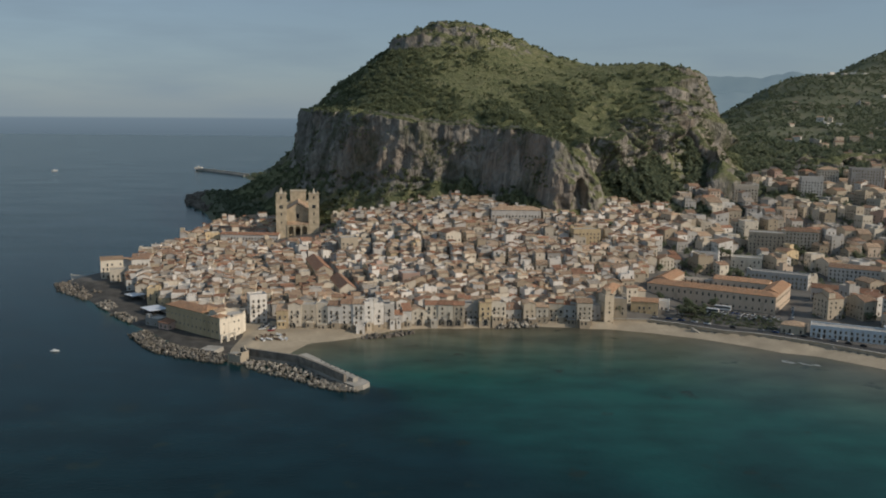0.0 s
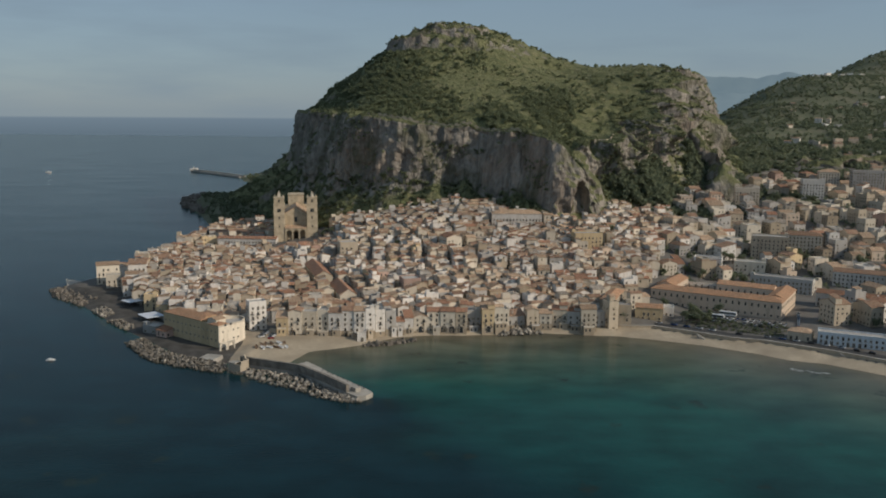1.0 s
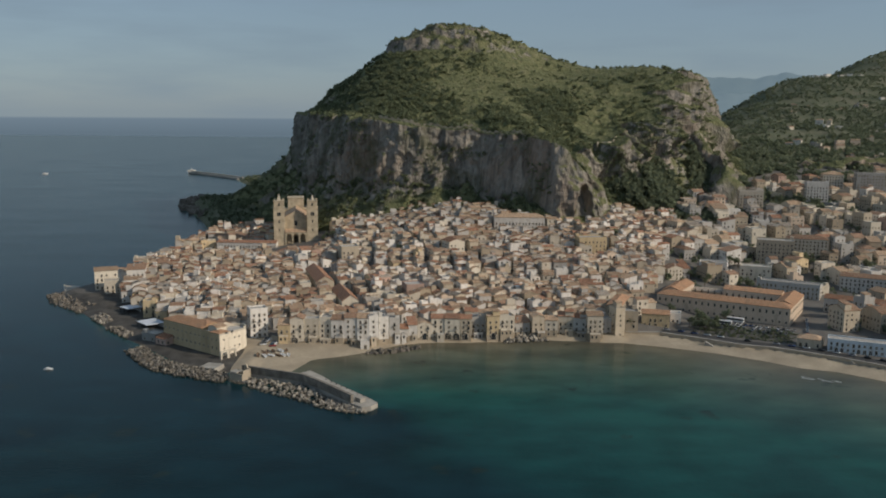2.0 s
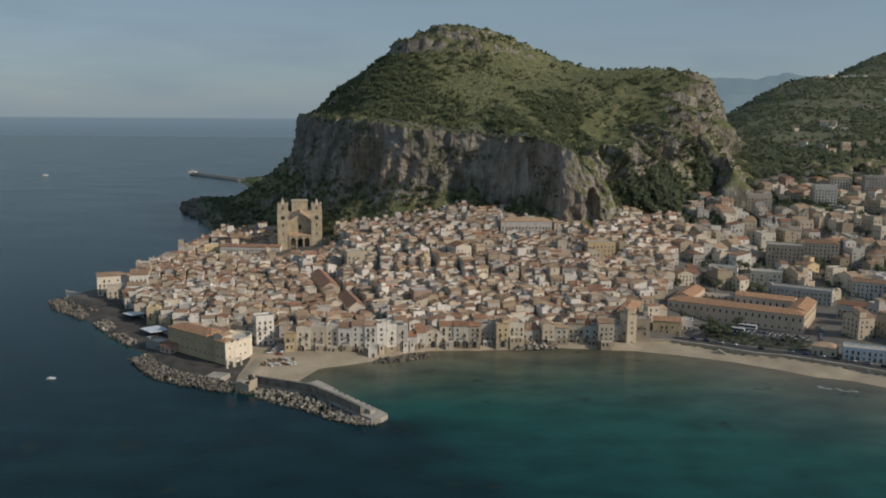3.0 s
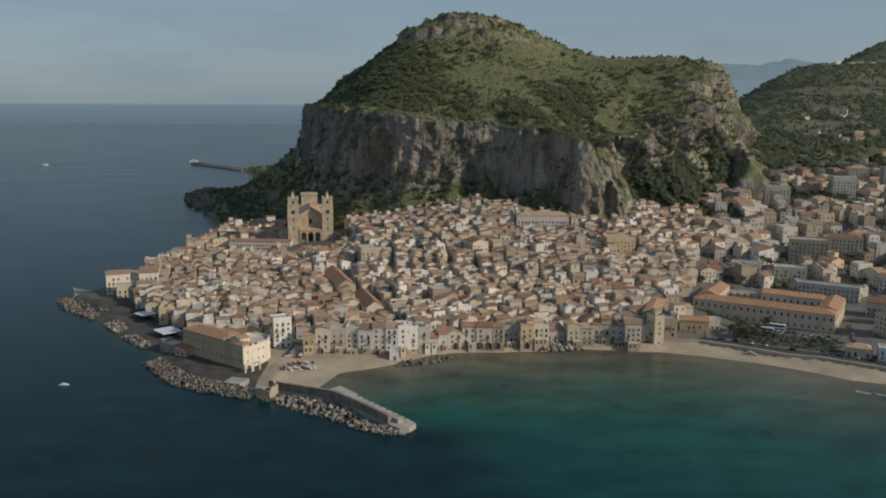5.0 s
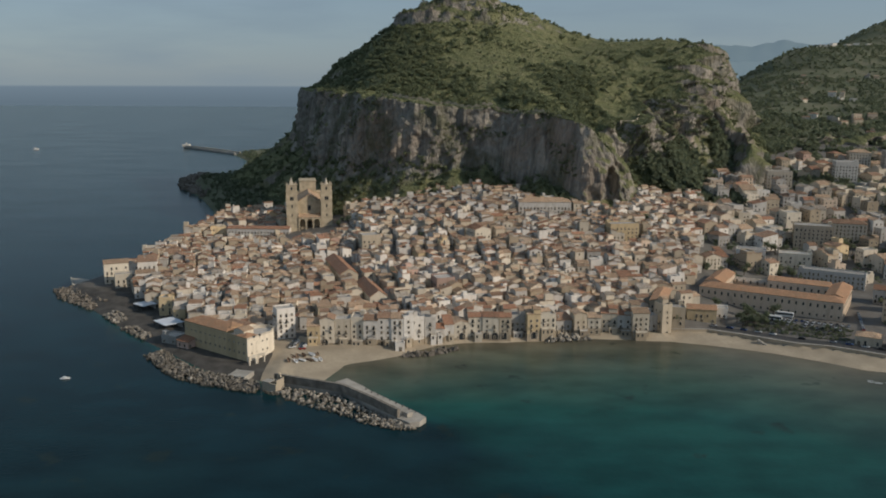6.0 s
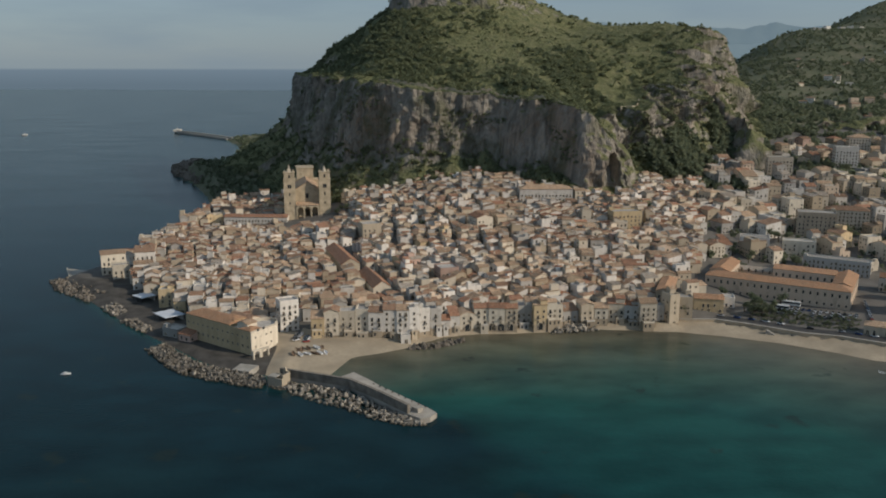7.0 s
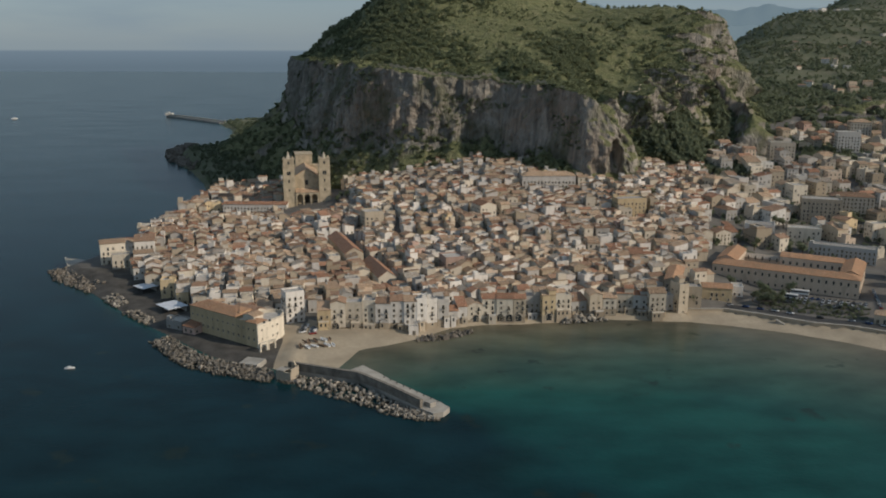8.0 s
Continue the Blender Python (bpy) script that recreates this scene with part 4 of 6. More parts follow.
# bastion house by the quay: an ochre wing along the shore, a pale wing turned towards the cove
bas = empty("harbour_building", "long ochre harbour building with orange hipped roofs", "building", pose(-135, 502.5, 1.9))
keep(-152, 524, -38, 58, 18, 1)
keep(-131, 520, 54, 24, 20, 1)
for nm, ang, x0, x1, y0, y1, h, kind, roof, wall, zs in (
        ("long_wing", -38, -55, -17, 0, 13, 14.2, "hip", T_ORANGE, P_OCHRE, (3.4, 9.0)), ("low_terrace", -38, -17.05, -9, 0.05, 12.5, 12.6, "flat", M_FLAT, P_OCHRE, (3.4, 9.0)),
        ("end_wing", -38, -9.05, -0.7, 0, 8, 13.4, "hip", T_ORANGE, P_OCHRE, (3.4, 9.0)), ("rear_house", -38, -34, -17.3, 13.1, 22, 13.2, "gable_x", T_BROWN, P_CREAM, (3.4, 9.0))):
    w, d = x1 - x0, y1 - y0
    m = pose(0, 0, 0, 0, 0, ang) @ pose((x0 + x1) / 2, (y0 + y1) / 2, 0)
    s = wall_shell(w, d, h, 0.17 * min(w, d), kind)
    wing = part(nm, s.V, s.F, wall, bas)
    wing.matrix_basis = m
    s = roof_shell(w, d, h, 0.17 * min(w, d), kind)
    part("roof", s.V, s.F, roof, wing)
    for side in (0, 1):
        length = w if side == 0 else d
        n_ = max(1, int(length / 3.9))
        for zz in zs:
            for i in range(n_):
                hang(wing, "small" if zz > 8 else "window", side, (i + 0.5 - n_ / 2) * length / n_, zz, w, d, zz < 8)
    if nm == "long_wing":
        # a lower step in the roof towards the cove
        s = wall_shell(12, 8, h + 1.2, 1.4, "hip")
        part("attic", [(x + 12, y + 1.5, max(z, h - 0.5)) for x, y, z in s.V], s.F, P_OCHRE, wing)
        s = roof_shell(12, 8, h + 1.2, 1.4, "hip")
        part("attic_roof", [(x + 12, y + 1.5, z) for x, y, z in s.V], s.F, T_ORANGE, wing)
# the bastion proper: a straight front towards the cove, rounded at its far end, with a parapet round a terrace
turn_c = [(17.5 + 6.5 * math.cos(radians(a)), 6.6 + 6.5 * math.sin(radians(a))) for a in range(-80, 91, 17)]
ring = [(0.05, 0.0), (8.5, -0.05)] + turn_c + [(9, 13.1), (1.6, 12.6)]
s = Solid().prism([(x * 1.0, y) for x, y in ring], -3, 12.4)
cove = part("bastion", s.V, s.F, P_CREAM, bas, "pale rounded bastion with a parapet round its terrace")
cove.matrix_basis = pose(0, 0, 0, 0, 0, 54)
s = Solid()
for k, (p, q) in enumerate(zip(ring[:-2], ring[1:-1])):
    p, q = Vector(p), Vector(q)
    t = (q - p).normalized()
    n_ = Vector((-t.y, t.x)) * 0.5
    top = 14.2 if k > 1 else 13.4
    s.prism([(v.x, v.y) for v in (p, q, q + n_, p + n_)], 12.4, top)
part("parapet", s.V, s.F, P_CREAM, cove)
s = Solid().prism([(x * 0.97 + 0.3, 6.5 + (y - 6.5) * 0.93) for x, y in ring], 12.35, 12.46)
part("terrace", s.V, s.F, M_FLAT, cove)
for u in (3.2, 7.2, 11.2, 14.8):
    for zz in (3.6, 8.8):
        hang(cove, "small", 0, u, zz, 0, 0, False)
for u in (5.2, 9.4):
    s = Solid()
    s.box(u - 0.8, u + 0.8, -0.06, 0.4, 12.45, 13.6)
    part("opening", s.V, s.F, M_GLASS, cove)
s = wall_shell(7, 8, 3.4, 1.2, "gable_x")
hut = part("roof_house", [(x + 6, y + 9.0, max(z, -0.2) + 12.4) for x, y, z in s.V], s.F, P_CREAM, cove)
s = roof_shell(7, 8, 3.4, 1.2, "gable_x")
part("roof", [(x + 6, y + 9.0, z + 12.4) for x, y, z in s.V], s.F, T_TAN, hut)

# single buildings: place, turn, size, height, roof, colours
GA = 17.0
block(68, 796, 0, 46, 15, 11.5, "hip", P_WHITE, T_TAN, name="school_building", label="long white school building with rows of windows", category="school", group="", chance=1.0, storey=4.2, near=True)
block(-191, 838, -4, 58, 11, 8.5, "gable_x", P_WHITE, T_RED, near=True, name="palace", label="long white building with red tiled roof", category="palace", group="", chance=0.9)
block(-214, 872, -4, 34, 12, 9, "gable_x", P_CREAM, T_BROWN, name="palace", label="cream building with brown tiled roof by the cathedral", category="palace", group="", chance=0.9)
block(-82, 728, GA, 15, 15, 16, "flat", P_SAND, M_FLAT, name="tower_house", label="tall sand-coloured square house with flat roof", category="house", group="")
block(-100, 676, GA, 13, 58, 8.0, "gable_y", P_SAND, T_RED, name="church", label="long church with red-brown tiled roof", category="church", group="", chance=0.3, rise=4)
block(-74, 618, GA, 12, 44, 8.0, "gable_y", P_CREAM, T_RED, name="church", label="cream church with long red-brown roof", category="church", group="", chance=0.3, rise=4)
block(6, 726, GA + 6, 14, 16, 14.5, "gable_y", P_CREAM, T_RED, name="town_house", label="tall cream house with red tiled roof", category="house", group="")
block(123, 732, 8, 24, 14, 15, "flat", P_OCHRE, M_FLAT, name="town_house", label="large ochre yellow house with flat roof", category="house", group="")
block(-121.5, 545, 25, 11, 9, 18, "flat", P_WHITE, M_FLAT, name="town_house", label="tall white house with arched windows", category="house", group="", near=True, chance=1.0, balconies=0.5)
block(-25, 622, GA, 13, 14, 12.5, "flat", P_ROSE, M_FLAT, name="town_house", label="rose pink house with flat roof", category="house", group="")
block(-267, 676, 22, 17, 12, 15, "gable_x", P_CREAM, T_TAN, name="sea_house", label="cream house on the sea wall with tiled roof", category="house", group="", near=True, chance=0.5)
block(-257, 662, 22, 12, 9, 9.5, "flat", P_CREAM, M_FLAT, name="sea_house", label="cream flat-roofed house above the rocks", category="house", group="", near=True, chance=0.7)
block(-241, 662, 18, 13, 10, 11, "gable_x", P_WHITE, T_TAN, name="sea_house", label="white house with tan roof above the quay", category="house", group="", near=True, chance=0.8)
block(-248, 690, 14, 14, 12, 13, "shed", P_WHITE, T_BROWN, name="sea_house", label="white house above the sea wall", category="house", group="")
block(140, 577, -14, 18, 11, 9, "gable_x", P_OCHRE, T_ORANGE, name="shore_house", label="yellow house by the beach with orange roof", category="house", group="", near=True)
keep(122, 554, 0, 20, 12, 0)
block(119.5, 563, -8, 9.5, 12, 14, "flat", P_SAND, M_FLAT, name="shore_house", label="sand-coloured house with a blank front above the promenade", category="house", group="", near=True, chance=0.4, z=3.0)
block(117, 590, -22, 10, 34, 12, "gable_y", P_SAND, T_ORANGE, name="shore_house", label="sand-coloured house with long orange roof", category="house", group="")
block(155, 582, -16, 7, 9, 6, "flat", P_WHITE, M_FLAT, name="shore_house", label="low white annexe with flat roof", category="house", group="")
block(221, 708, -22, 22, 14, 12, "flat", P_WHITE, M_FLAT, name="apartment_building", label="white apartment block with flat roof", category="apartment block", group="")
block(254, 702, -22, 24, 13, 11, "flat", P_CREAM, M_FLAT, name="apartment_building", label="cream apartment block with flat roof", category="apartment block", group="")
block(284, 740, -20, 30, 18, 21, "flat", P_SAND, M_FLAT, name="apartment_building", label="tall sand-coloured apartment block", category="apartment block", group="", chance=0.95)
block(318, 756, -20, 34, 14, 17, "hip", P_CREAM, T_BROWN, name="apartment_building", label="cream apartment building with tiled roof", category="apartment block", group="", chance=0.95)
block(266, 664, -32, 46, 12, 11, "flat", P_GREY, M_FLAT, name="apartment_building", label="long grey building behind the seminary", category="apartment block", group="", chance=0.95)
block(321, 905, -12, 24, 16, 22, "flat", P_CREAM, M_FLAT, name="apartment_building", label="cream apartment tower with flat roof", category="apartment block", group="", chance=0.95)
block(402, 932, -14, 22, 16, 26, "flat", P_WHITE, M_FLAT, name="apartment_building", label="white apartment tower above the old town", category="apartment block", group="", chance=0.95)
block(478, 965, -14, 34, 18, 30, "flat", P_GREY, M_FLAT, name="apartment_building", label="tall grey apartment tower on the slope", category="apartment block", group="", chance=0.95)
block(445, 990, -14, 22, 16, 24, "hip", P_CREAM, T_TAN, name="apartment_building", label="cream apartment tower with tiled roof", category="apartment block", group="", chance=0.95)
block(252, 513, -25, 44, 11, 7.0, "flat", P_BLUE, M_FLAT, name="sea_front_terrace", label="long pale blue terrace on the sea front", category="house", group="", chance=1.0, near=True)
block(224, 528, -33, 14, 10, 5.5, "hip", P_SAND, T_TAN, name="sea_front_house", label="small sand-coloured house with hipped tiled roof", category="house", group="", near=True)
block(292, 606, -32, 44, 12, 10, "gable_x", P_WHITE, T_RED, name="town_house", label="long white house with red tiled roof", category="house", group="", chance=0.95)
block(330, 668, -30, 40, 14, 14, "gable_x", P_WHITE, T_BROWN, name="town_house", label="long white building with brown tiled roof", category="house", group="", chance=0.95)
block(352, 640, -30, 30, 14, 16, "flat", P_CREAM, M_FLAT, name="apartment_building", label="cream apartment block with flat roof beside the avenue", category="apartment block", group="", chance=0.95)
# open ground: square by the harbour, promenade garden and car park, street by the seminary
keep(-107, 510, 0, 36, 50, 0)
keep(-110, 534, -10, 16, 16, 0)
keep(190, 556, -30, 100, 34, 0)
keep(245, 592, -32 + 90, 150, 26, 0)
keep(246, 540, -30, 66, 30, 0)
# groves among the newer houses: centre, half sizes
GROVES = ((372, 932, 32, 11), (316, 722, 13, 8), (249, 724, 17, 6), (318, 968, 16, 9))
for gx_, gy_, ga_, gb_ in GROVES:
    keep(gx_, gy_, -15, 2 * ga_, 2 * gb_, 0)

# row of houses along the bay: width, height, roof, wall, tiles
FRONT_LINE = np.array([(-106, 530), (-82, 533), (-62, 530.5), (-46, 531), (-39, 537), (-19, 541), (-6, 545), (14, 543), (37, 546), (60, 553), (70, 551), (90, 547), (100, 548), (114, 553)], float)
# from, to, height, roof, wall, tiles, how far back
# P_GREY fronts set back: shade from the projecting neighbours is put into the colour
FRONT = [(-106, -98.5, 12, "shed", P_OCHRE, T_TAN, 0), (-98.5, -90, 16.5, "gable_y", P_CREAM, T_BROWN, 0), (-90, -81, 15, "flat", P_CREAM, M_FLAT, 0.4), (-81, -73.5, 16, "flat", P_CREAM, M_FLAT, 1.2), (-73.5, -65, 15, "gable_x", P_WHITE, T_BROWN, 0.2),
         (-65, -57, 17.5, "gable_x", P_WHITE, T_BROWN, 0.8), (-57, -50, 17, "gable_x", P_WHITE, T_TAN, 0), (-50, -44, 18, "flat", P_WHITE, M_FLAT, 0.5), (-44, -37.5, 16.5, "flat", P_WHITE, M_FLAT, 0), (-37.5, -31, 14.5, "flat", P_WHITE, M_FLAT, 0.3),
         (-31, -25.5, 8.5, "gable_x", P_WHITE, T_RED, 0.5), (-25.5, -20, 10, "shed", P_WHITE, T_RED, 1.5), (-20, -11, 10.5, "gable_y", P_CREAM, T_TAN, 1.5), (-11, -2.5, 14, "gable_x", P_CREAM, T_RED, 0.4), (-2.5, 7, 14.5, "gable_x", P_CREAM, T_RED, 0), (7, 14, 14, "gable_x", P_SAND, T_RED, 0.6),
         (14, 24, 13, "flat", P_GREY, M_FLAT, 5), (24, 32, 15.5, "shed", P_OCHRE, T_TAN, 0), (32, 42, 14, "flat", P_CREAM, M_FLAT, 0.6), (42, 54, 9.5, "shed", P_GREY, T_BROWN, 5), (54, 62, 13.5, "gable_y", P_SAND, T_TAN, 0), (62, 70, 11.5, "gable_x", P_CREAM, T_TAN, 0.8),
         (70, 80, 14, "gable_x", P_CREAM, T_RED, 4.5), (80, 89, 13, "gable_x", P_GREY, T_RED, 5.5), (89, 99, 15.5, "gable_x", P_CREAM, T_TAN, 0.6), (99, 107, 11, "flat", P_GREY, M_FLAT, 5.5), (107, 113.5, 18.5, "flat", P_SAND, M_FLAT, -0.5)]
ARCHED = {-98.5: (-1.5,), -20: (0.5,), -2.5: (-2.6, 2.6), 7: (-0.6,), 24: (0.0,)}
for x0_, x1_, h, kind, wall, roof, back in FRONT:
    w = x1_ - x0_
    x = (x0_ + x1_) / 2
    y, ya, yb = (float(np.interp(q, FRONT_LINE[:, 0], FRONT_LINE[:, 1])) for q in (x, x0_, x1_))
    ang = 0.7 * math.degrees(math.atan2(yb - ya, w))
    d = rng.uniform(9.5, 12)
    off = d / 2 + back
    x, y = x - off * math.sin(radians(ang)), y + off * math.cos(radians(ang))
    keep(x, y, ang, w, d, 0)
    hs_ = house(x, y, ang + rng.uniform(-3, 3), w + 0.02, d, h + rng.uniform(-0.7, 0.7), kind, wall, roof, near=True, chance=0.93, balconies=0.7, group="houses along the bay", z=1.6, annexed=0.45)
    s = Solid()
    s.box(-w / 2 - 0.03, w / 2 + 0.03, -d / 2 - 0.03, -d / 2 + 1.5, -3, rng.uniform(1.2, 4.5))
    part("plinth", s.V, s.F, P_STONE, hs_, "weathered stone footing")
    if x0_ in ARCHED:
        for q in ARCHED[x0_]:
            archway(hs_, q, d, 1.9, 2.4)
        continue
    if rng.random() < 0.6:
        s = Solid()
        ph, out, lo_x = rng.uniform(2.2, 6.2), rng.uniform(0.6, 3.0), rng.uniform(-0.5, 0.05)
        s.box(w * lo_x, w * lo_x + w * rng.uniform(0.45, 0.55 - lo_x), -d / 2 - out, -d / 2 + 0.3, -3, ph)
        terrace = part("terrace", s.V, s.F, rng.choice((P_STONE, P_STONE, P_SAND, wall)), hs_, "projecting basement with a terrace on top")
        x0, x1 = min(v[0] for v in s.V), max(v[0] for v in s.V)
        s = Solid()
        s.box(x0 - 0.06, x1 + 0.06, -d / 2 - out - 0.08, -d / 2 - out + 0.14, ph, ph + 0.9)
        for q in (x0 - 0.06, x1 - 0.14):
            s.box(q, q + 0.2, -d / 2 - out + 0.14, -d / 2, ph, ph + 0.9)
        part("parapet", s.V, s.F, rng.choice((P_CREAM, P_WHITE, wall)), terrace)
        s = Solid()
        for q in range(max(1, int((x1 - x0) / 2.6))):
            u = x0 + 1.3 + q * 2.6
            s.box(u - 0.5, u + 0.5, -d / 2 - out - 0.05, -d / 2 - out + 0.05, max(0.4, ph - 2.7), ph - 0.9)
        part("opening", s.V, s.F, M_GLASS, terrace)

# rows of the old town, along lanes that fall to the sea
foot_r = rf + 14


# ground left low before the cathedral, the palace and the school
LOW = ((-185, -100, 765, 835), (-245, -158, 785, 836), (25, 105, 748, 792))


def lane_rows(angle, u_range, v_range, ok, width, depth, height, gap, kinds, walls, roofs, spread):
    """Plots of houses back to back along lanes: place, turn, size, height and finish of each."""
    ca, sa = math.cos(radians(angle)), math.sin(radians(angle))
    u = u_range[0]
    plots = []
    while u < u_range[1]:
        for side in (0, 1):
            v = v_range[0] + rng.uniform(0, 6)
            since = 0
            row_dep = rng.uniform(*depth)
            while v < v_range[1]:
                wid = rng.uniform(*width)
                dep = row_dep + rng.uniform(-1.2, 1.2)
                since += wid
                uu, vv = u + row_dep / 2 + rng.uniform(-spread, spread), v + wid / 2
                bend = 7 * math.sin(vv * 0.023 + u * 0.017) + 3 * math.sin(vv * 0.061 + u * 0.05)
                x, y = (uu + bend) * ca - vv * sa, (uu + bend) * sa + vv * ca
                if ok(x, y) and not kept(x, y):
                    kind = pick(kinds, ("gable_x", "gable_y", "shed", "hip", "flat"))
                    wall, roof = pick(walls, PLASTERS), M_FLAT if kind == "flat" else pick(roofs, TILES)
                    h = rng.triangular(*height) + (2.5 if rng.random() < 0.12 else 0)
                    turn = angle + rng.uniform(-10, 10) + 9 * math.sin(x * 0.02 + y * 0.013)
                    w_, d_ = dep, wid
                    if any(a < x < b_ and c < y < d__ for a, b_, c, d__ in LOW):
                        h = rng.uniform(3.6, 5.6)
                    if rng.random() < 0.35:
                        turn, w_, d_ = turn + 90, wid, dep
                    if kind == "shed" and rng.random() < 0.5:
                        turn += 180
                    plots.append((x, y, turn, w_, d_, h, kind, wall, roof))
                v += wid + 0.1
                if since > rng.uniform(40, 70):
                    v += rng.uniform(2.5, 4)
                    since = 0
            u += row_dep + 0.2
        u += rng.uniform(*gap)
    P = np.array([p[:2] for p in plots])
    d = coast_distance(P)
    q = P - CENTRE
    lim = np.interp(np.arctan2(q[:, 1], q[:, 0]), theta, foot_r)
    good = (d > np.where((P[:, 0] < -160) & (P[:, 1] < 660), 31, 13)) & (np.hypot(q[:, 0], q[:, 1]) > lim) & ~((d < 24) & (P[:, 0] > -112) & (P[:, 0] < 112) & (P[:, 1] < 580))
    return [p for p, k in zip(plots, good) if k]


def old_town(x, y):
    if x < -170 and y < 608 + 0.55 * (-200 - x) and y < 538 + 0.9 * (-150 - x):
        return False
    if x < -266:
        return False
    return x < 131 + 0.33 * (y - 560) and y < 955 and not (x > -115 and x < -60 and y < 560)


def new_town(x, y):
    return x >= 134 + 0.33 * (y - 560) and x < 640 and y < 1010 + 0.22 * (x - 300) and y > np.interp(x, SEAWALL[:, 0], SEAWALL[:, 1]) + 22 and rng.random() < 0.6


SLOTS = PLASTERS + TILES + [T_ORANGE, M_FLAT, M_FRAME, M_GLASS, M_SHUTTER]
SLOT = {m.name: i for i, m in enumerate(SLOTS)}


def joined_houses(name, label, plots, storey=3.2, chance=0.6):
    """The rows further up, too many to tell apart, as one mesh."""
    V, F, M, T = [], [], [], []
    for x, y, ang, w, d, h, kind, wall, roof in plots:
        z0 = site(x, y, ang, w, d)[0]
        rise = {"shed": 0.22 * d, "gable_x": 0.17 * d, "gable_y": 0.17 * w, "hip": 0.2 * min(w, d), "flat": 0}[kind]
        trim, dark = Solid(), Solid()
        for side, u, z, ww, wh in window_rows(w, d, h, rng, storey, chance):
            trim.box(*opening(side, u, z - 0.15, w, d, ww + 0.34, wh + 0.32, 0.05))
            dark.box(*opening(side, u, z, w, d, ww, wh, 0.09))
        t = rng.random()
        ca, sa = math.cos(radians(ang)), math.sin(radians(ang))
        extra, cover, cover_m = Solid(), Solid(), roof
        if rng.random() < 0.28 and w < 13:
            extra, cover, flat = annex_shell(w, d, h + rise * 0.4, rng)
            cover_m = M_FLAT if flat else roof if roof is not M_FLAT else rng.choice(TILES)
        elif kind == "flat" and rng.random() < 0.5:
            qx, qy = rng.choice((-1, 1)) * (w / 2 - 1.8), rng.choice((-1, 1)) * (d / 2 - 1.8)
            extra.box(qx - 1.3, qx + 1.3, qy - 1.3, qy + 1.3, h, h + 2.5).box(qx - 1.4, qx + 1.4, qy - 1.4, qy + 1.4, h + 2.5, h + 2.65)
        elif rng.random() < 0.35:
            qx, qy = rng.uniform(-w / 3, w / 3), rng.uniform(-0.3, 0.3) * d
            extra.box(qx - 0.35, qx + 0.35, qy - 0.3, qy + 0.3, h - 0.5, h + rise + 0.8)
        for s_, m in ((wall_shell(w, d, h, rise, kind), wall), (extra, wall), (cover, cover_m), (roof_shell(w, d, h, rise, kind), roof), (trim, M_FRAME), (dark, rng.choice((M_GLASS, M_GLASS, M_SHUTTER)))):
            k = len(V)
            V += [(x + a * ca - b_ * sa, y + a * sa + b_ * ca, z0 + c) for a, b_, c in s_.V]
            F += [tuple(i + k for i in f) for f in s_.F]
            M += [SLOT[m.name]] * len(s_.F)
            T += [t] * len(s_.F)
    ob = new(name, mesh_from(name, V, F, SLOTS))
    ob.data.polygons.foreach_set("material_index", M)
    ob.data.attributes.new("tone", "FLOAT", "FACE").data.foreach_set("value", T)
    return tagged(ob, label, "houses", kind="stuff")


OLD = lane_rows(GA, (-320, 460), (420, 960), old_town, (4.6, 9.4), (6.6, 9.8), (4.8, 12.0, 7.4), (1.6, 2.8), (0.36, 0.26, 0.22, 0.04, 0.12), (0.40, 0.28, 0.16, 0.09, 0.01, 0.04, 0.01, 0.0, 0.02), (0.44, 0.27, 0.17, 0.12), 1.6)
NEW = lane_rows(9.0, (150, 760), (380, 1100), new_town, (9, 18), (9, 13), (6, 18, 10.5), (6, 11), (0.28, 0.1, 0.05, 0.2, 0.37), (0.18, 0.30, 0.20, 0.19, 0.02, 0.07, 0.02, 0.0, 0.06), (0.32, 0.32, 0.16, 0.2), 2.0)
# the rows over the outer quay stand taller
OLD = [(*p[:5], rng.uniform(7.5, 11.5), *p[6:7], pick((0.6, 0.3, 0.1), (P_WHITE, P_CREAM, P_OCHRE)), p[8]) if p[0] < -160 and p[1] < 690 and p[1] < 640 - 0.75 * (p[0] + 200) else p for p in OLD]
OLD.sort(key=lambda p: p[1] + 0.15 * abs(p[0]))
NEW.sort(key=lambda p: p[1] - 0.2 * p[0])
for i, p in enumerate(OLD[:280]):
    house(*p, near=i < 85 or p[0] < -160 and p[1] < 690, chance=0.9 if p[0] < -160 and p[1] < 690 else 0.6, storey=2.75 if p[0] < -160 and p[1] < 690 else 3.2, balconies=0.25, annexed=0.28)
joined_houses("house_rows", "tightly packed pale plastered houses with weathered tiled roofs", OLD[280:])
for p in NEW[:120]:
    house(*p, chance=0.92, group="new town houses", name="apartment_house", category="apartment block")
joined_houses("apartment_rows", "plastered apartment houses rising up the slope", NEW[120:], chance=0.74)
# scattered buildings on the slopes further off
FAR = []
for k in range(60):
    a = rng.uniform(0.40, 0.62)
    y = rng.uniform(1180, 1850)
    FAR.append((a * y, y, rng.uniform(-40, 20), rng.uniform(7, 13), rng.uniform(6, 9), rng.uniform(3.5, 7), rng.choice(("flat", "hip", "gable_x")), pick((4, 3, 1, 1, 1, 0, 1, 0, 1), PLASTERS), rng.choice((T_TAN, T_BROWN))))
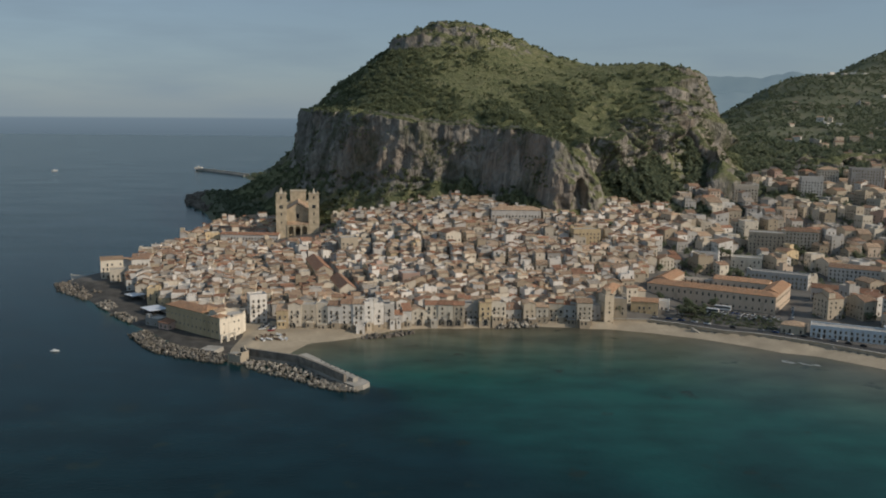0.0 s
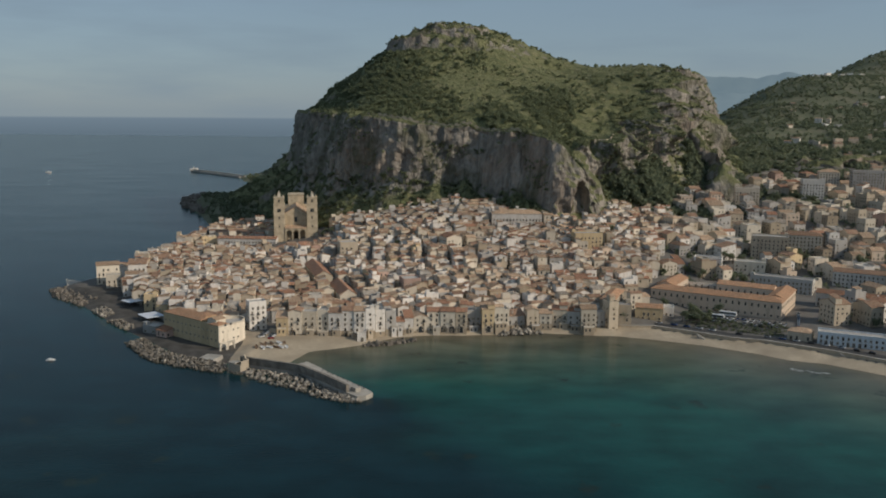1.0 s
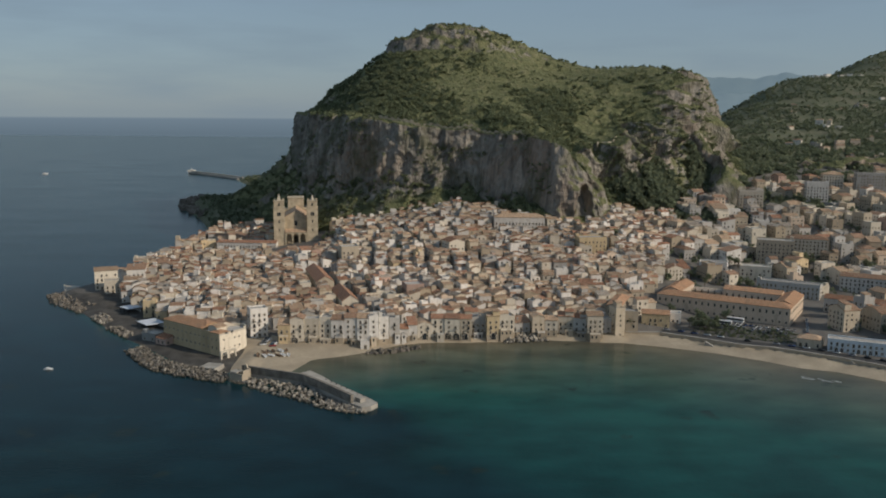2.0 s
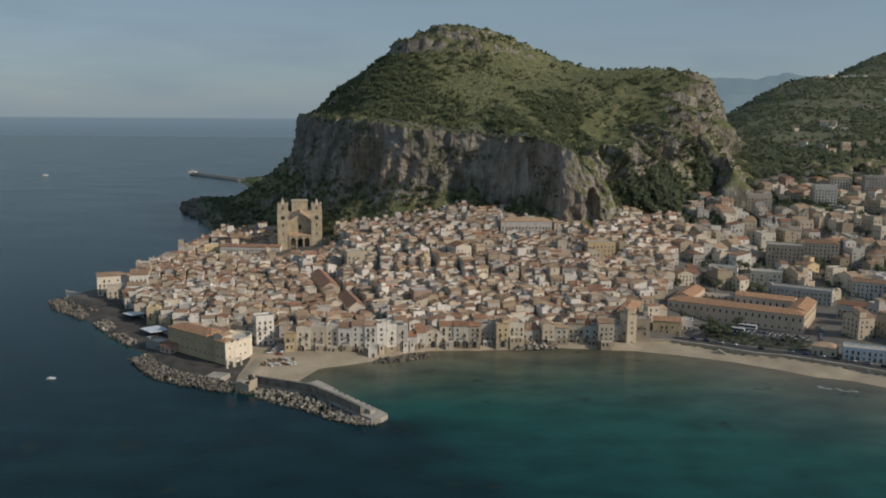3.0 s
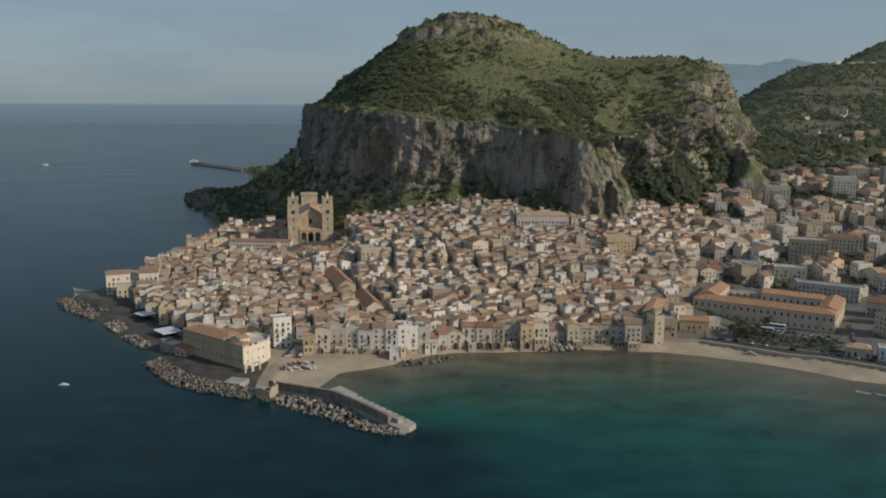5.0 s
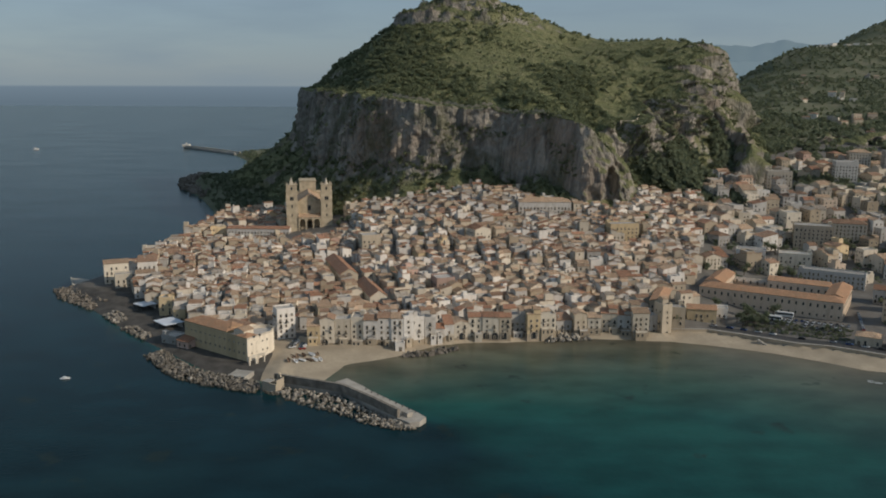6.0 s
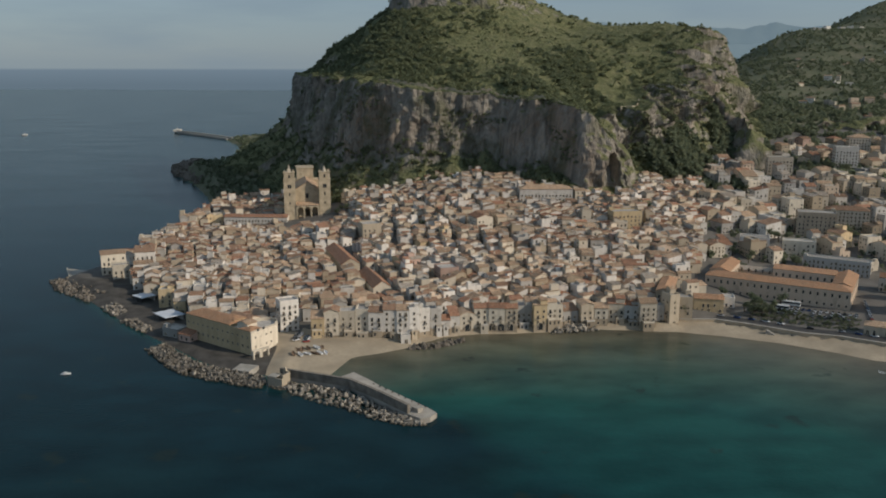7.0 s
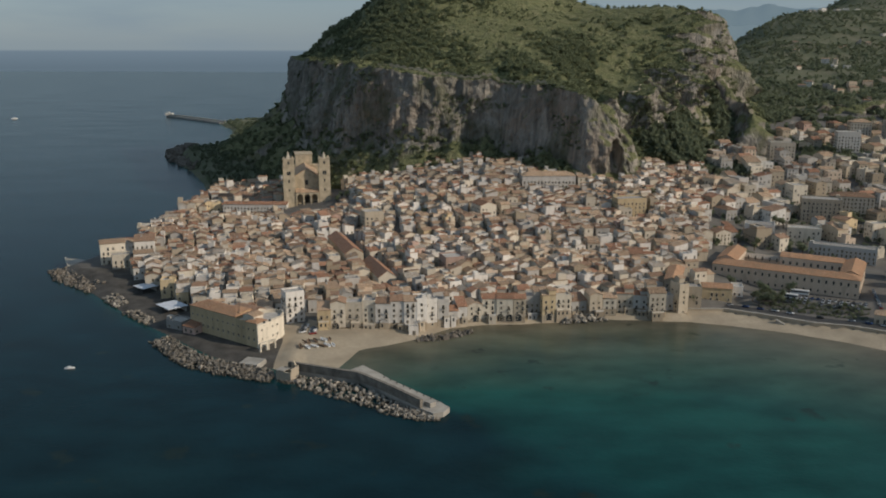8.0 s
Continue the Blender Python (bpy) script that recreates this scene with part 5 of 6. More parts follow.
for k in range(9):
    FAR.append((945 + 14 * k + rng.uniform(-6, 6), 2190 + rng.uniform(-40, 40), rng.uniform(-20, 20), rng.uniform(9, 17), 12, rng.uniform(5, 11), "flat", P_WHITE, M_FLAT))
FAR = [p if p[6] != "flat" else (*p[:8], M_FLAT) for p in FAR]
joined_houses("hillside_houses", "pale houses scattered over the wooded slope", FAR, chance=0.8)
# ---- harbour works ----
def strip(line, width, z0, z1, s=None):
    """A wall of even width along a line of points."""
    s = s or Solid()
    line = [Vector(p) for p in line]
    off = []
    for i, p in enumerate(line):
        a, b_ = line[max(0, i - 1)], line[min(len(line) - 1, i + 1)]
        t = (b_ - a).normalized()
        off.append(Vector((-t.y, t.x)) * width / 2)
    for i in range(len(line) - 1):
        q = [line[i] - off[i], line[i + 1] - off[i + 1], line[i + 1] + off[i + 1], line[i] + off[i]]
        s.prism([(v.x, v.y) for v in q], z0, z1)
    return s


pier = empty("pier", "concrete harbour pier with a high outer wall", "pier", pose(0, 0, 0))
s = Solid()
s.prism([(-114, 469), (-78, 454), (-49, 419), (-44.5, 415), (-40, 416), (-37, 421), (-41, 427), (-64, 455), (-70, 464), (-78, 474), (-84, 468), (-98, 472), (-114, 479)], -5, 2.5)
part("deck", s.V, s.F, M_CONCRETE, pier)
s = strip([(-114.5, 470.2), (-96.4, 462.2), (-78.7, 454.4), (-64.2, 438.6), (-49.6, 420.8)], 1.6, 2.5, 6.6)
part("outer_wall", s.V, s.F, M_PIERWALL, pier, "high weathered wall along the outer side")
s = strip([(-78.6, 456.6), (-63.9, 440.8), (-50.0, 423.6)], 1.6, 2.5, 4.2)
part("walkway", s.V, s.F, M_CONCRETE, pier)
s = Solid()
s.prism([(-48.3, 423.5), (-45.6, 420.5), (-43.2, 422.8), (-45.8, 425.6)], 2.5, 4.6)
part("end_block", s.V, s.F, M_CONCRETE, pier)
for k in range(9):
    f = k / 8
    bo = Solid()
    x, y = -67 + 25 * f, 457 - 30 * f
    bo.box(x - 0.2, x + 0.2, y - 0.2, y + 0.2, 2.5, 3.0).box(x - 0.3, x + 0.3, y - 0.3, y + 0.3, 3.0, 3.15)
    part("bollard", bo.V, bo.F, M_IRON, pier)

gate = empty("gatehouse", "ruined stone gatehouse with an arch by the pier", "gatehouse", pose(-114.5, 463.5, 2.0, 0, 0, -28))
s = Solid()
s.box(-4.2, 4.2, -3.2, -2.4, -3, 2.6).box(-4.2, -3.4, -2.4, 3, -3, 3.0).box(3.4, 4.2, -2.4, 3, -3, 4.2).box(-4.2, 0.4, 3, 3.8, -3, 2.6).box(2.8, 4.2, 3, 3.8, -3, 4.6)
part("wall", s.V, s.F, P_SAND, gate)
s = Solid()
s.box(-4.4, 0.6, -3.4, 1.2, 3.0, 3.25)
part("slab", s.V, s.F, M_CONCRETE, gate)
s = Solid()
for x0 in (0.4, 2.2):
    s.box(x0, x0 + 0.6, 3, 3.8, -1, 4.2)
s.add([(0.2, 2.9, 4.2), (3.0, 2.9, 4.2), (3.0, 3.9, 4.2), (0.2, 3.9, 4.2), (1.6, 2.9, 6.6), (1.6, 3.9, 6.6)], [(0, 1, 4), (3, 5, 2), (0, 4, 5, 3), (1, 2, 5, 4), (0, 3, 2, 1)])
part("arch", s.V, s.F, P_SAND, gate)

arcade = empty("arched_wall", "stone wall with two arches at the quay", "wall", pose(-129.6, 500.2, 1.6, 0, 0, 46))
for q in (-2.6, 2.6):
    s = Solid()
    V, F = [], []
    for i in range(11):
        a = math.pi * i / 10
        px, pz = q - 1.7 * math.cos(a), 2.4 + 1.7 * math.sin(a)
        V += [(px, -0.5, pz), (px, -0.5, 5.0), (px, 0.5, pz), (px, 0.5, 5.0)]
    for i in range(10):
        k = 4 * i
        F += [(k, k + 4, k + 5, k + 1), (k + 2, k + 3, k + 7, k + 6), (k, k + 2, k + 6, k + 4), (k + 1, k + 5, k + 7, k + 3)]
    s.add(V, F)
    s.box(q - 2.6, q - 1.7, -0.5, 0.5, -1, 5.0).box(q + 1.7, q + 2.59, -0.5, 0.5, -1, 5.0)
    part("arch", s.V, s.F, P_CREAM, arcade)

for x, y, ang, w, d, h in ((-198.5, 572.5, -48, 16, 13, 3.2), (-226, 613, -42, 12, 11, 3.2)):
    e = empty("canopy", "flat white canopy on posts above the quay", "canopy", pose(x, y, float(ground_z(np.array([(x, y)]))[0]), 0, 0, ang), "quay canopies")
    s = Solid()
    s.box(-w / 2, w / 2, -d / 2, d / 2, h, h + 0.25)
    part("sheet", s.V, s.F, M_AWNING, e)
    s = Solid()
    s.box(-w / 2 + 0.2, w / 2 - 0.2, d / 2 - 1.5, d / 2 - 1.2, 0, h)
    part("back_wall", s.V, s.F, P_GREY, e)
    for a in (-1, 0, 1):
        s = Solid()
        s.box(a * (w / 2 - 0.6) - 0.1, a * (w / 2 - 0.6) + 0.1, -d / 2 + 0.3, -d / 2 + 0.5, 0, h)
        part("post", s.V, s.F, M_IRON, e)
house(-186, 541, -32, 12, 9, 4.5, "flat", P_GREY, M_FLAT, name="quay_shed", label="low grey shed on the quay with flat roof", category="shed", group="quay sheds")
house(-176, 531, -32, 9, 7, 4.0, "shed", P_ROSE, T_RED, name="quay_shed", label="low shed with red roof on the quay", category="shed", group="quay sheds")

plat = empty("sea_platform", "low grey concrete landing beside the sea house", "landing", pose(0, 0, 0))
s = Solid()
s.prism([(-309, 698), (-297, 671), (-279, 660), (-272, 676), (-287, 690)], -3, 3.7)
part("deck", s.V, s.F, M_CONCRETE, plat)
s = strip([(-309.5, 697), (-297.8, 671.5), (-280, 660.6)], 0.8, 3.7, 4.6)
part("parapet", s.V, s.F, P_CREAM, plat)
ramp_ob = empty("concrete_slab", "tilted pale concrete slab among the boulders", "slab", pose(-134.5, 481, 2.6, 4, -3, -25))
s = Solid()
s.box(-5.5, 5.5, -4.2, 4.2, -2.5, 0.3)
part("slab", s.V, s.F, M_CONCRETE, ramp_ob)

# sea wall of the promenade, with steps to the sand
sw = empty("sea_wall", "long stone sea wall between promenade and beach", "wall", pose(0, 0, 0))
s = strip([tuple(p) for p in SEAWALL], 1.2, -1, 4.1)
part("wall", s.V, s.F, P_STONE, sw)
s = strip([tuple(p + np.array((0.0, 0.0))) for p in SEAWALL], 1.6, 4.1, 4.35)
part("coping", s.V, s.F, M_CONCRETE, sw)
for x, y, ang in ((160, 537.5, 150), (232, 496, 150)):
    s = Solid()
    for k in range(8):
        s.box(k * 0.9, k * 0.9 + 0.9, -1.3, 1.3, -1, 3.6 - k * 0.42)
    st = part("stairs", s.V, s.F, M_CONCRETE, sw, "pale concrete steps down to the sand")
    st.matrix_basis = pose(x + 1.2, y - 1.6, 0, 0, 0, ang + 180 - 0)
# promenade road
road_line = [(118, 566), (146, 562), (163, 551.5), (186, 536), (205, 527.5), (234, 508), (263, 482.5), (356, 430)]
me_ = strip(road_line, 8.0, 3.0, 3.26)
tagged(new("road", mesh_from("road", me_.V, me_.F, M_ASPHALT)), "grey asphalt promenade road", "road", kind="structure")

# ---- boulders ----
def boulder_mesh(seed, mat):
    bm = bmesh.new()
    r = random.Random(seed)
    sc = (r.uniform(0.9, 1.5), r.uniform(0.7, 1.1), r.uniform(0.55, 0.9))
    for k in range(16):
        c = Vector([r.uniform(-1, 1) for q in range(3)])
        bm.verts.new([math.copysign(abs(a) ** 0.6, a) * s_ for a, s_ in zip(c, sc)])
    got = bmesh.ops.convex_hull(bm, input=bm.verts)
    bmesh.ops.delete(bm, geom=[v for v in got["geom_interior"] if isinstance(v, bmesh.types.BMVert)], context="VERTS")
    me = bpy.data.meshes.new("boulder")
    bm.to_mesh(me)
    bm.free()
    me.materials.append(mat)
    return me


M_BOULDER = plain("boulder_limestone", (0.315, 0.285, 0.24), 0.95, 0.7, 0.5, vary=0.5)
# weed and damp up to the reach of the waves
n, l = M_BOULDER.node_tree.nodes, M_BOULDER.node_tree.links
b = n["Principled BSDF"]
g, sp = n.new("ShaderNodeNewGeometry"), n.new("ShaderNodeSeparateXYZ")
l.new(g.outputs["Position"], sp.inputs[0])
src = b.inputs["Base Color"].links[0].from_socket
hs = n.new("ShaderNodeHueSaturation")
l.new(span(n, l, g.outputs["Random Per Island"], 0, 1, 0.5, 1.3), hs.inputs["Value"])
l.new(src, hs.inputs["Color"])
src = hs.outputs[0]
l.new(mix(n, l, span(n, l, sp.outputs[2], 0.35, 1.0, 0.85, 0.0), src, (0.06, 0.055, 0.04)), b.inputs["Base Color"])
M_REEF = plain("reef_rock", (0.17, 0.15, 0.125), 0.95, 0.4, 0.5, vary=0.4)
BOULDERS = [boulder_mesh(i, M_BOULDER) for i in range(14)]
REEF = [boulder_mesh(i + 20, M_REEF) for i in range(10)]


def boulder_pile(name, label, outer, inner, count, singles, size=(0.4, 1.25), crest=2.2, stones=BOULDERS):
    """Boulders heaped between the water line and the wall or quay behind."""
    e = empty(name, label, "breakwater", pose(0, 0, 0), "rock breakwaters")
    o, i_ = np.array(outer, float), np.array(inner, float)
    lo = np.linspace(0, 1, len(o))
    li = np.linspace(0, 1, len(i_))
    V, F = [], []
    for k in range(count):
        f, g_ = rng.random(), rng.random()
        a = np.array([np.interp(f, lo, o[:, q]) for q in (0, 1)])
        b_ = np.array([np.interp(f, li, i_[:, q]) for q in (0, 1)])
        p = a + (b_ - a) * g_
        r = size[0] + (size[1] * 1.35 - size[0]) * rng.random() ** 1.7
        m = Matrix.LocRotScale((p[0], p[1], -0.3 + crest * g_ ** 0.7 + rng.uniform(-0.5, 0.7)), Euler([rng.uniform(0, 6.28) for q in range(3)]), (r, r, r))
        me = rng.choice(stones)
        if k < singles:
            ob = new("boulder", me)
            ob.parent, ob.matrix_basis = e, m
        else:
            c = len(V)
            V += [tuple(m @ v.co) for v in me.vertices]
            F += [tuple(q + c for q in pl.vertices) for pl in me.polygons]
    if V:
        tagged(part("boulder_rest", V, F, stones[0].materials[0], e), kind="stuff")
    return e


boulder_pile("rock_breakwater", "pale limestone boulders heaped along the pier wall", [(-120, 461), (-99, 444), (-79, 432), (-63, 418), (-52, 413), (-42, 413)], [(-115, 468), (-97, 460.6), (-80, 452.3), (-66, 437.5), (-54, 423.5), (-47, 416)], 1250, 150, (0.25, 0.9), crest=0.8)
boulder_pile("rock_breakwater", "bank of pale boulders in front of the quay", [(-197, 519), (-184, 499), (-170, 481), (-145, 467), (-122, 458)], [(-187, 524), (-169, 499), (-155, 487), (-138, 477), (-122, 469)], 1550, 150, (0.3, 0.95), crest=2.0)
boulder_pile("rock_breakwater", "dark and pale rocks at the tip of the town", [(-313, 672), (-298, 648), (-280, 630), (-264, 617)], [(-298, 674), (-284, 660), (-270, 646), (-256, 632)], 420, 0, (0.5, 1.5), 2.6, REEF)
boulder_pile("rock_breakwater", "heap of pale boulders below the quay", [(-252, 603), (-244, 592), (-236, 582)], [(-243, 609), (-236, 598), (-229, 588)], 130, 0, (0.4, 1.15), 1.9)
boulder_pile("rock_breakwater", "smaller heap of boulders at the quay edge", [(-229, 571), (-218, 559), (-207, 547)], [(-222, 576), (-212, 564), (-202, 553)], 130, 0, (0.4, 1.1), 1.7)
boulder_pile("rock_reef", "low dark rocks at the edge of the cove", [(-50, 516), (-40, 514), (-28, 520), (-18, 527)], [(-46, 522), (-38, 522), (-28, 528), (-20, 532)], 110, 0, (0.5, 1.2), 0.9, REEF)
boulder_pile("rock_reef", "rocks at the foot of the bay houses", [(34, 540), (44, 543), (54, 545), (64, 546)], [(36, 546), (45, 552), (54, 552), (64, 552)], 90, 0, (0.6, 1.6), 1.8)
boulder_pile("rock_reef", "jagged dark rocks along the outer headland shore", [(-324, 1170), (-390, 1290), (-406, 1345), (-391, 1430)], [(-310, 1180), (-370, 1300), (-386, 1350), (-373, 1422)], 300, 0, (2.0, 5.5), 5, REEF)

# jetty at the far headland, with a small light
jet = empty("far_jetty", "long stone jetty with a small white light house", "jetty", pose(0, 0, 0))
s = strip([(-428, 1850), (-470, 1905), (-540, 1985), (-585, 2036)], 14, -3, 3.2)
part("mole", s.V, s.F, M_CONCRETE, jet)
s = strip([(-422, 1846), (-465, 1900), (-536, 1982), (-590, 2030)], 3, 3.2, 6)
part("parapet", s.V, s.F, M_CONCRETE, jet)
s = Solid()
s.box(-590, -574, 2020, 2034, 3.2, 8).box(-583, -581, 2025, 2027, 8, 12)
part("light_house", s.V, s.F, P_WHITE, jet)

# ---- old fortification walls on the hill ----
e = empty("fortification_wall", "low ruined stone wall along the cliff edge", "wall", pose(0, 0, 0))
j0 = NSK + NCL + 4
sel = [i for i in range(NC) if -88 < HV[i, j0, 0] < 92 and HV[i, j0, 1] < 955]
s = Solid()
for a, b_ in zip(sel[:-1], sel[1:]):
    if b_ == a + 1:
        p, q = HV[a, j0], HV[b_, j0]
        hgt = 2.0 + 0.5 * math.sin(a * 0.37) + (1.3 if a % 4 < 2 else 0)
        s.add([(p[0], p[1], p[2] - 2), (q[0], q[1], q[2] - 2), (q[0], q[1] + 1.2, q[2] - 2), (p[0], p[1] + 1.2, p[2] - 2), (p[0], p[1], p[2] + hgt), (q[0], q[1], q[2] + hgt), (q[0], q[1] + 1.2, q[2] + hgt), (p[0], p[1] + 1.2, p[2] + hgt)],
              [(0, 1, 5, 4), (1, 2, 6, 5), (2, 3, 7, 6), (3, 0, 4, 7), (4, 5, 6, 7)])
part("wall", s.V, s.F, P_SAND, e)
e = empty("fortification_wall", "stepped ruined wall of pale stone on the crag", "wall", pose(0, 0, 0))
crown_pts = HV[:, NSK + NCL:, :].reshape(-1, 3)
line = [(160, 915), (166, 917), (172, 915), (178, 922), (182, 931), (185, 941)]
for (x0, y0), (x1, y1) in zip(line[:-1], line[1:]):
    z = float(min(crown_pts[np.argmin(((crown_pts[:, :2] - q) ** 2).sum(1)), 2] for q in ((x0, y0), (x1, y1))))
    s = strip([(x0, y0), (x1, y1)], 1.2, z - 3, z + 2.4)
    part("wall", s.V, s.F, P_SAND, e)

# ---- trees and scrub ----
npr = np.random.RandomState(5)


def leaf_cloud(C, R, leaves, size):
    """Many small leaf-like faces in lumpy clumps round the centres C with radii R."""
    N_ = len(C)
    lump = npr.normal(size=(N_, 5, 3))
    lump /= np.linalg.norm(lump, axis=2, keepdims=True) + 1e-9
    lump *= npr.uniform(0.25, 0.7, (N_, 5, 1))
    lump[:, :, 2] = np.abs(lump[:, :, 2]) * 0.9 - 0.2
    which = npr.randint(0, 5, (N_, leaves))
    base = np.take_along_axis(lump, which[:, :, None], 1)
    dirs = npr.normal(size=(N_, leaves, 3))
    dirs /= np.linalg.norm(dirs, axis=2, keepdims=True) + 1e-9
    p = base + dirs * npr.uniform(0.25, 0.5, (N_, leaves, 1))
    p = C[:, None, :] + p * R[:, None, :]
    n_ = npr.normal(size=(N_, leaves, 3)) * 0.55 + dirs * 1.2
    n_ /= np.linalg.norm(n_, axis=2, keepdims=True)
    up = npr.normal(size=(N_, leaves, 3))
    a = np.cross(n_, up)
    a /= np.linalg.norm(a, axis=2, keepdims=True) + 1e-9
    b_ = np.cross(n_, a)
    sz = size * R.mean(1)[:, None, None] * npr.uniform(0.6, 1.3, (N_, leaves, 1))
    q = np.stack([p - a * sz, p - b_ * sz * 0.6, p + a * sz, p + b_ * sz * 0.6], 2)
    return q.reshape(-1, 3), np.arange(N_ * leaves * 4).reshape(-1, 4)


def hill_points(j_lo, j_hi, count, keep_at):
    """Places on the hill between two of its rows, thinned by a rule."""
    out = []
    tries = 0
    while len(out) < count and tries < count * 25:
        tries += 1
        i, j = npr.randint(0, NC), npr.randint(j_lo, j_hi)
        if j > NSK + NCL and npr.rand() > HR[i, j] / max(HR[i, NSK + NCL], 1):
            continue
        u, v = npr.rand(), npr.rand()
        p = HV[i, j] * (1 - u) * (1 - v) + HV[(i + 1) % NC, j] * u * (1 - v) + HV[i, min(j + 1, len(HK) - 1)] * (1 - u) * v + HV[(i + 1) % NC, min(j + 1, len(HK) - 1)] * u * v
        if keep_at(p, HR[i, NSK + NCL] - HR[i, j]):
            out.append(p)
    return np.array(out)


def forest(p, inward):
    """How thickly trees stand: a wood behind the bare ledge at the cliff's edge, clumps higher up."""
    x, y, z = p
    n_ = 0.5 + fbm((x * 0.014, y * 0.014, 5.0), 4) * 0.8
    if inward < 12:
        return 0.02
    reach = (105 + 30 * float(smooth01((20 - x) / 90))) * (1 - 0.78 * float(smooth01((x - 135) / 40)))
    band = float(smooth01((reach + 30 - inward) / 40))
    dens = band * (0.9 if n_ > (0.27 if x < 115 else 0.36) else 0.12) + (0.35 if n_ > 0.62 else 0.0)
    if x > 150:
        dens *= 0.5
    return dens


def bushes(p, inward):
    """Low scrub over the turf, thicker round the summit rocks."""
    x, y, z = p
    n_ = 0.5 + fbm((x * 0.022, y * 0.022, 15.0), 4) * 0.8
    if inward < 8:
        return 0.25
    open_turf = float(smooth01((x - 20) / 60)) * float(smooth01((inward - (70 if x < 140 else 22)) / 30)) * (1 - float(smooth01((z - 225) / 15)))
    return (0.10 + 2.2 * max(0.0, n_ - 0.50) + 0.3 * float(smooth01((z - 225) / 12))) * (1 - 0.6 * open_turf) * (0.65 if x > 150 else 1.0)


top0, topn = NSK + NCL + 1, len(HK) - 2
T = hill_points(top0, topn, 3500, lambda p, q: npr.rand() < forest(p, q))
RT = npr.uniform(2.3, 4.9, len(T))
T[:, 2] += RT * 0.55
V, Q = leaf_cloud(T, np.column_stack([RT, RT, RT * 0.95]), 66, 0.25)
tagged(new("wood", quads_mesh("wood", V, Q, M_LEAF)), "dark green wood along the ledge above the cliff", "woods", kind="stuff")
A = hill_points(top0, topn, 4600, lambda p, q: npr.rand() < bushes(p, q))
RA = npr.uniform(0.9, 2.3, len(A))
B = hill_points(0, NSK + 1, 2700, lambda p, q: (p[1] < 1150 or p[0] < -150) and not (95 < p[0] < 165 and p[1] < 850 and p[2] > 36))
RB = npr.uniform(1.8, 4.5, len(B))
ledge = hill_points(NSK + 2, NSK + NCL + 2, 2300, lambda p, q: p[1] < 1200 and not (100 < p[0] < 165 and p[1] < 850) and fbm((p[0] * 0.025, p[1] * 0.025, p[2] * 0.04), 3) > (0.22 if p[0] < 130 else 0.06))
RL = npr.uniform(0.9, 2.2, len(ledge))
flank = hill_points(NSK, NSK + NCL + 1, 1000, lambda p, q: p[0] > 205 and p[1] < 1180 and fbm((p[0] * 0.04, p[1] * 0.04, p[2] * 0.05), 3) > 0.02)
RF = npr.uniform(1.0, 3.0, len(flank))
C_ = np.vstack([A, B, ledge, flank])
R_ = np.concatenate([RA, RB, RL, RF])
C_[:, 2] += R_ * 0.45
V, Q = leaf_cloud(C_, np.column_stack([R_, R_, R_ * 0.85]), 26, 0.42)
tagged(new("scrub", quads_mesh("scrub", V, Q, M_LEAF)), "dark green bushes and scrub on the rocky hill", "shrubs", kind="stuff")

# woods below the crag and over the slopes to the right
W = []
while len(W) < 10500:
    if npr.rand() < 0.4:
        x, y = npr.uniform(170, 430), npr.uniform(860, 1160)
    else:
        y = npr.uniform(1050, 2500)
        x = y * npr.uniform(0.27, 0.62)
    if new_town(x, y) and y < 1010 + 0.22 * (x - 300) - 25:
        continue
    q = np.array((x, y)) - CENTRE
    if np.hypot(*q) < np.interp(math.atan2(q[1], q[0]), theta, rf) + 4:
        continue
    if x < 182 and y < 880:
        continue
    if y < 1180 and fbm((x * 0.02, y * 0.02, 6.0), 3) < -0.12:
        continue
    if fbm((x * 0.008, y * 0.008, 2.0), 4) > -0.1 - 0.5 * (y < 1250) - 0.2 * (y < 1750) or npr.rand() < 0.3:
        W.append((x, y))
W = np.array(W)
zw = ground_z(W)
for k in range(len(W)):
    if W[k, 1] > 1050:
        zw[k] += 9 * fbm((W[k, 0] * 0.006, W[k, 1] * 0.006, 0), 5) * smooth01((W[k, 1] - 1050) / 400)
    else:
        q = W[k] - CENTRE
        dd = np.hypot(*q) - np.interp(math.atan2(q[1], q[0]), theta, rf)
        if dd < 55:
            zw[k] += (np.interp(math.atan2(q[1], q[0]), theta, zf) - zw[k]) * (1 - dd / 55) ** 1.3
RW = npr.uniform(2.2, 5.0, len(W)) * np.where(W[:, 1] > 1400, 0.85, np.where(W[:, 1] < 1180, 1.3, 1.0))
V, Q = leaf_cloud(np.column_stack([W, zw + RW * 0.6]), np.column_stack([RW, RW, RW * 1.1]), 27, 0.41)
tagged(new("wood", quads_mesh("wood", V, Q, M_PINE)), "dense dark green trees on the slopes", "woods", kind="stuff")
# trees in the gaps between the newer houses
NP_ = np.array([p[:2] for p in NEW + OLD])
G = np.column_stack([npr.uniform(150, 560, 4200), npr.uniform(520, 1080, 4200)])
G = np.array([q for q in G if new_town(q[0], q[1]) and ((NP_ - q) ** 2).sum(1).min() > 58 and not kept(q[0], q[1], 1, 1)])
RG = npr.uniform(1.6, 3.4, len(G))
V, Q = leaf_cloud(np.column_stack([G, ground_z(G) + RG * 1.1]), np.column_stack([RG, RG, RG * 1.2]), 44, 0.28)
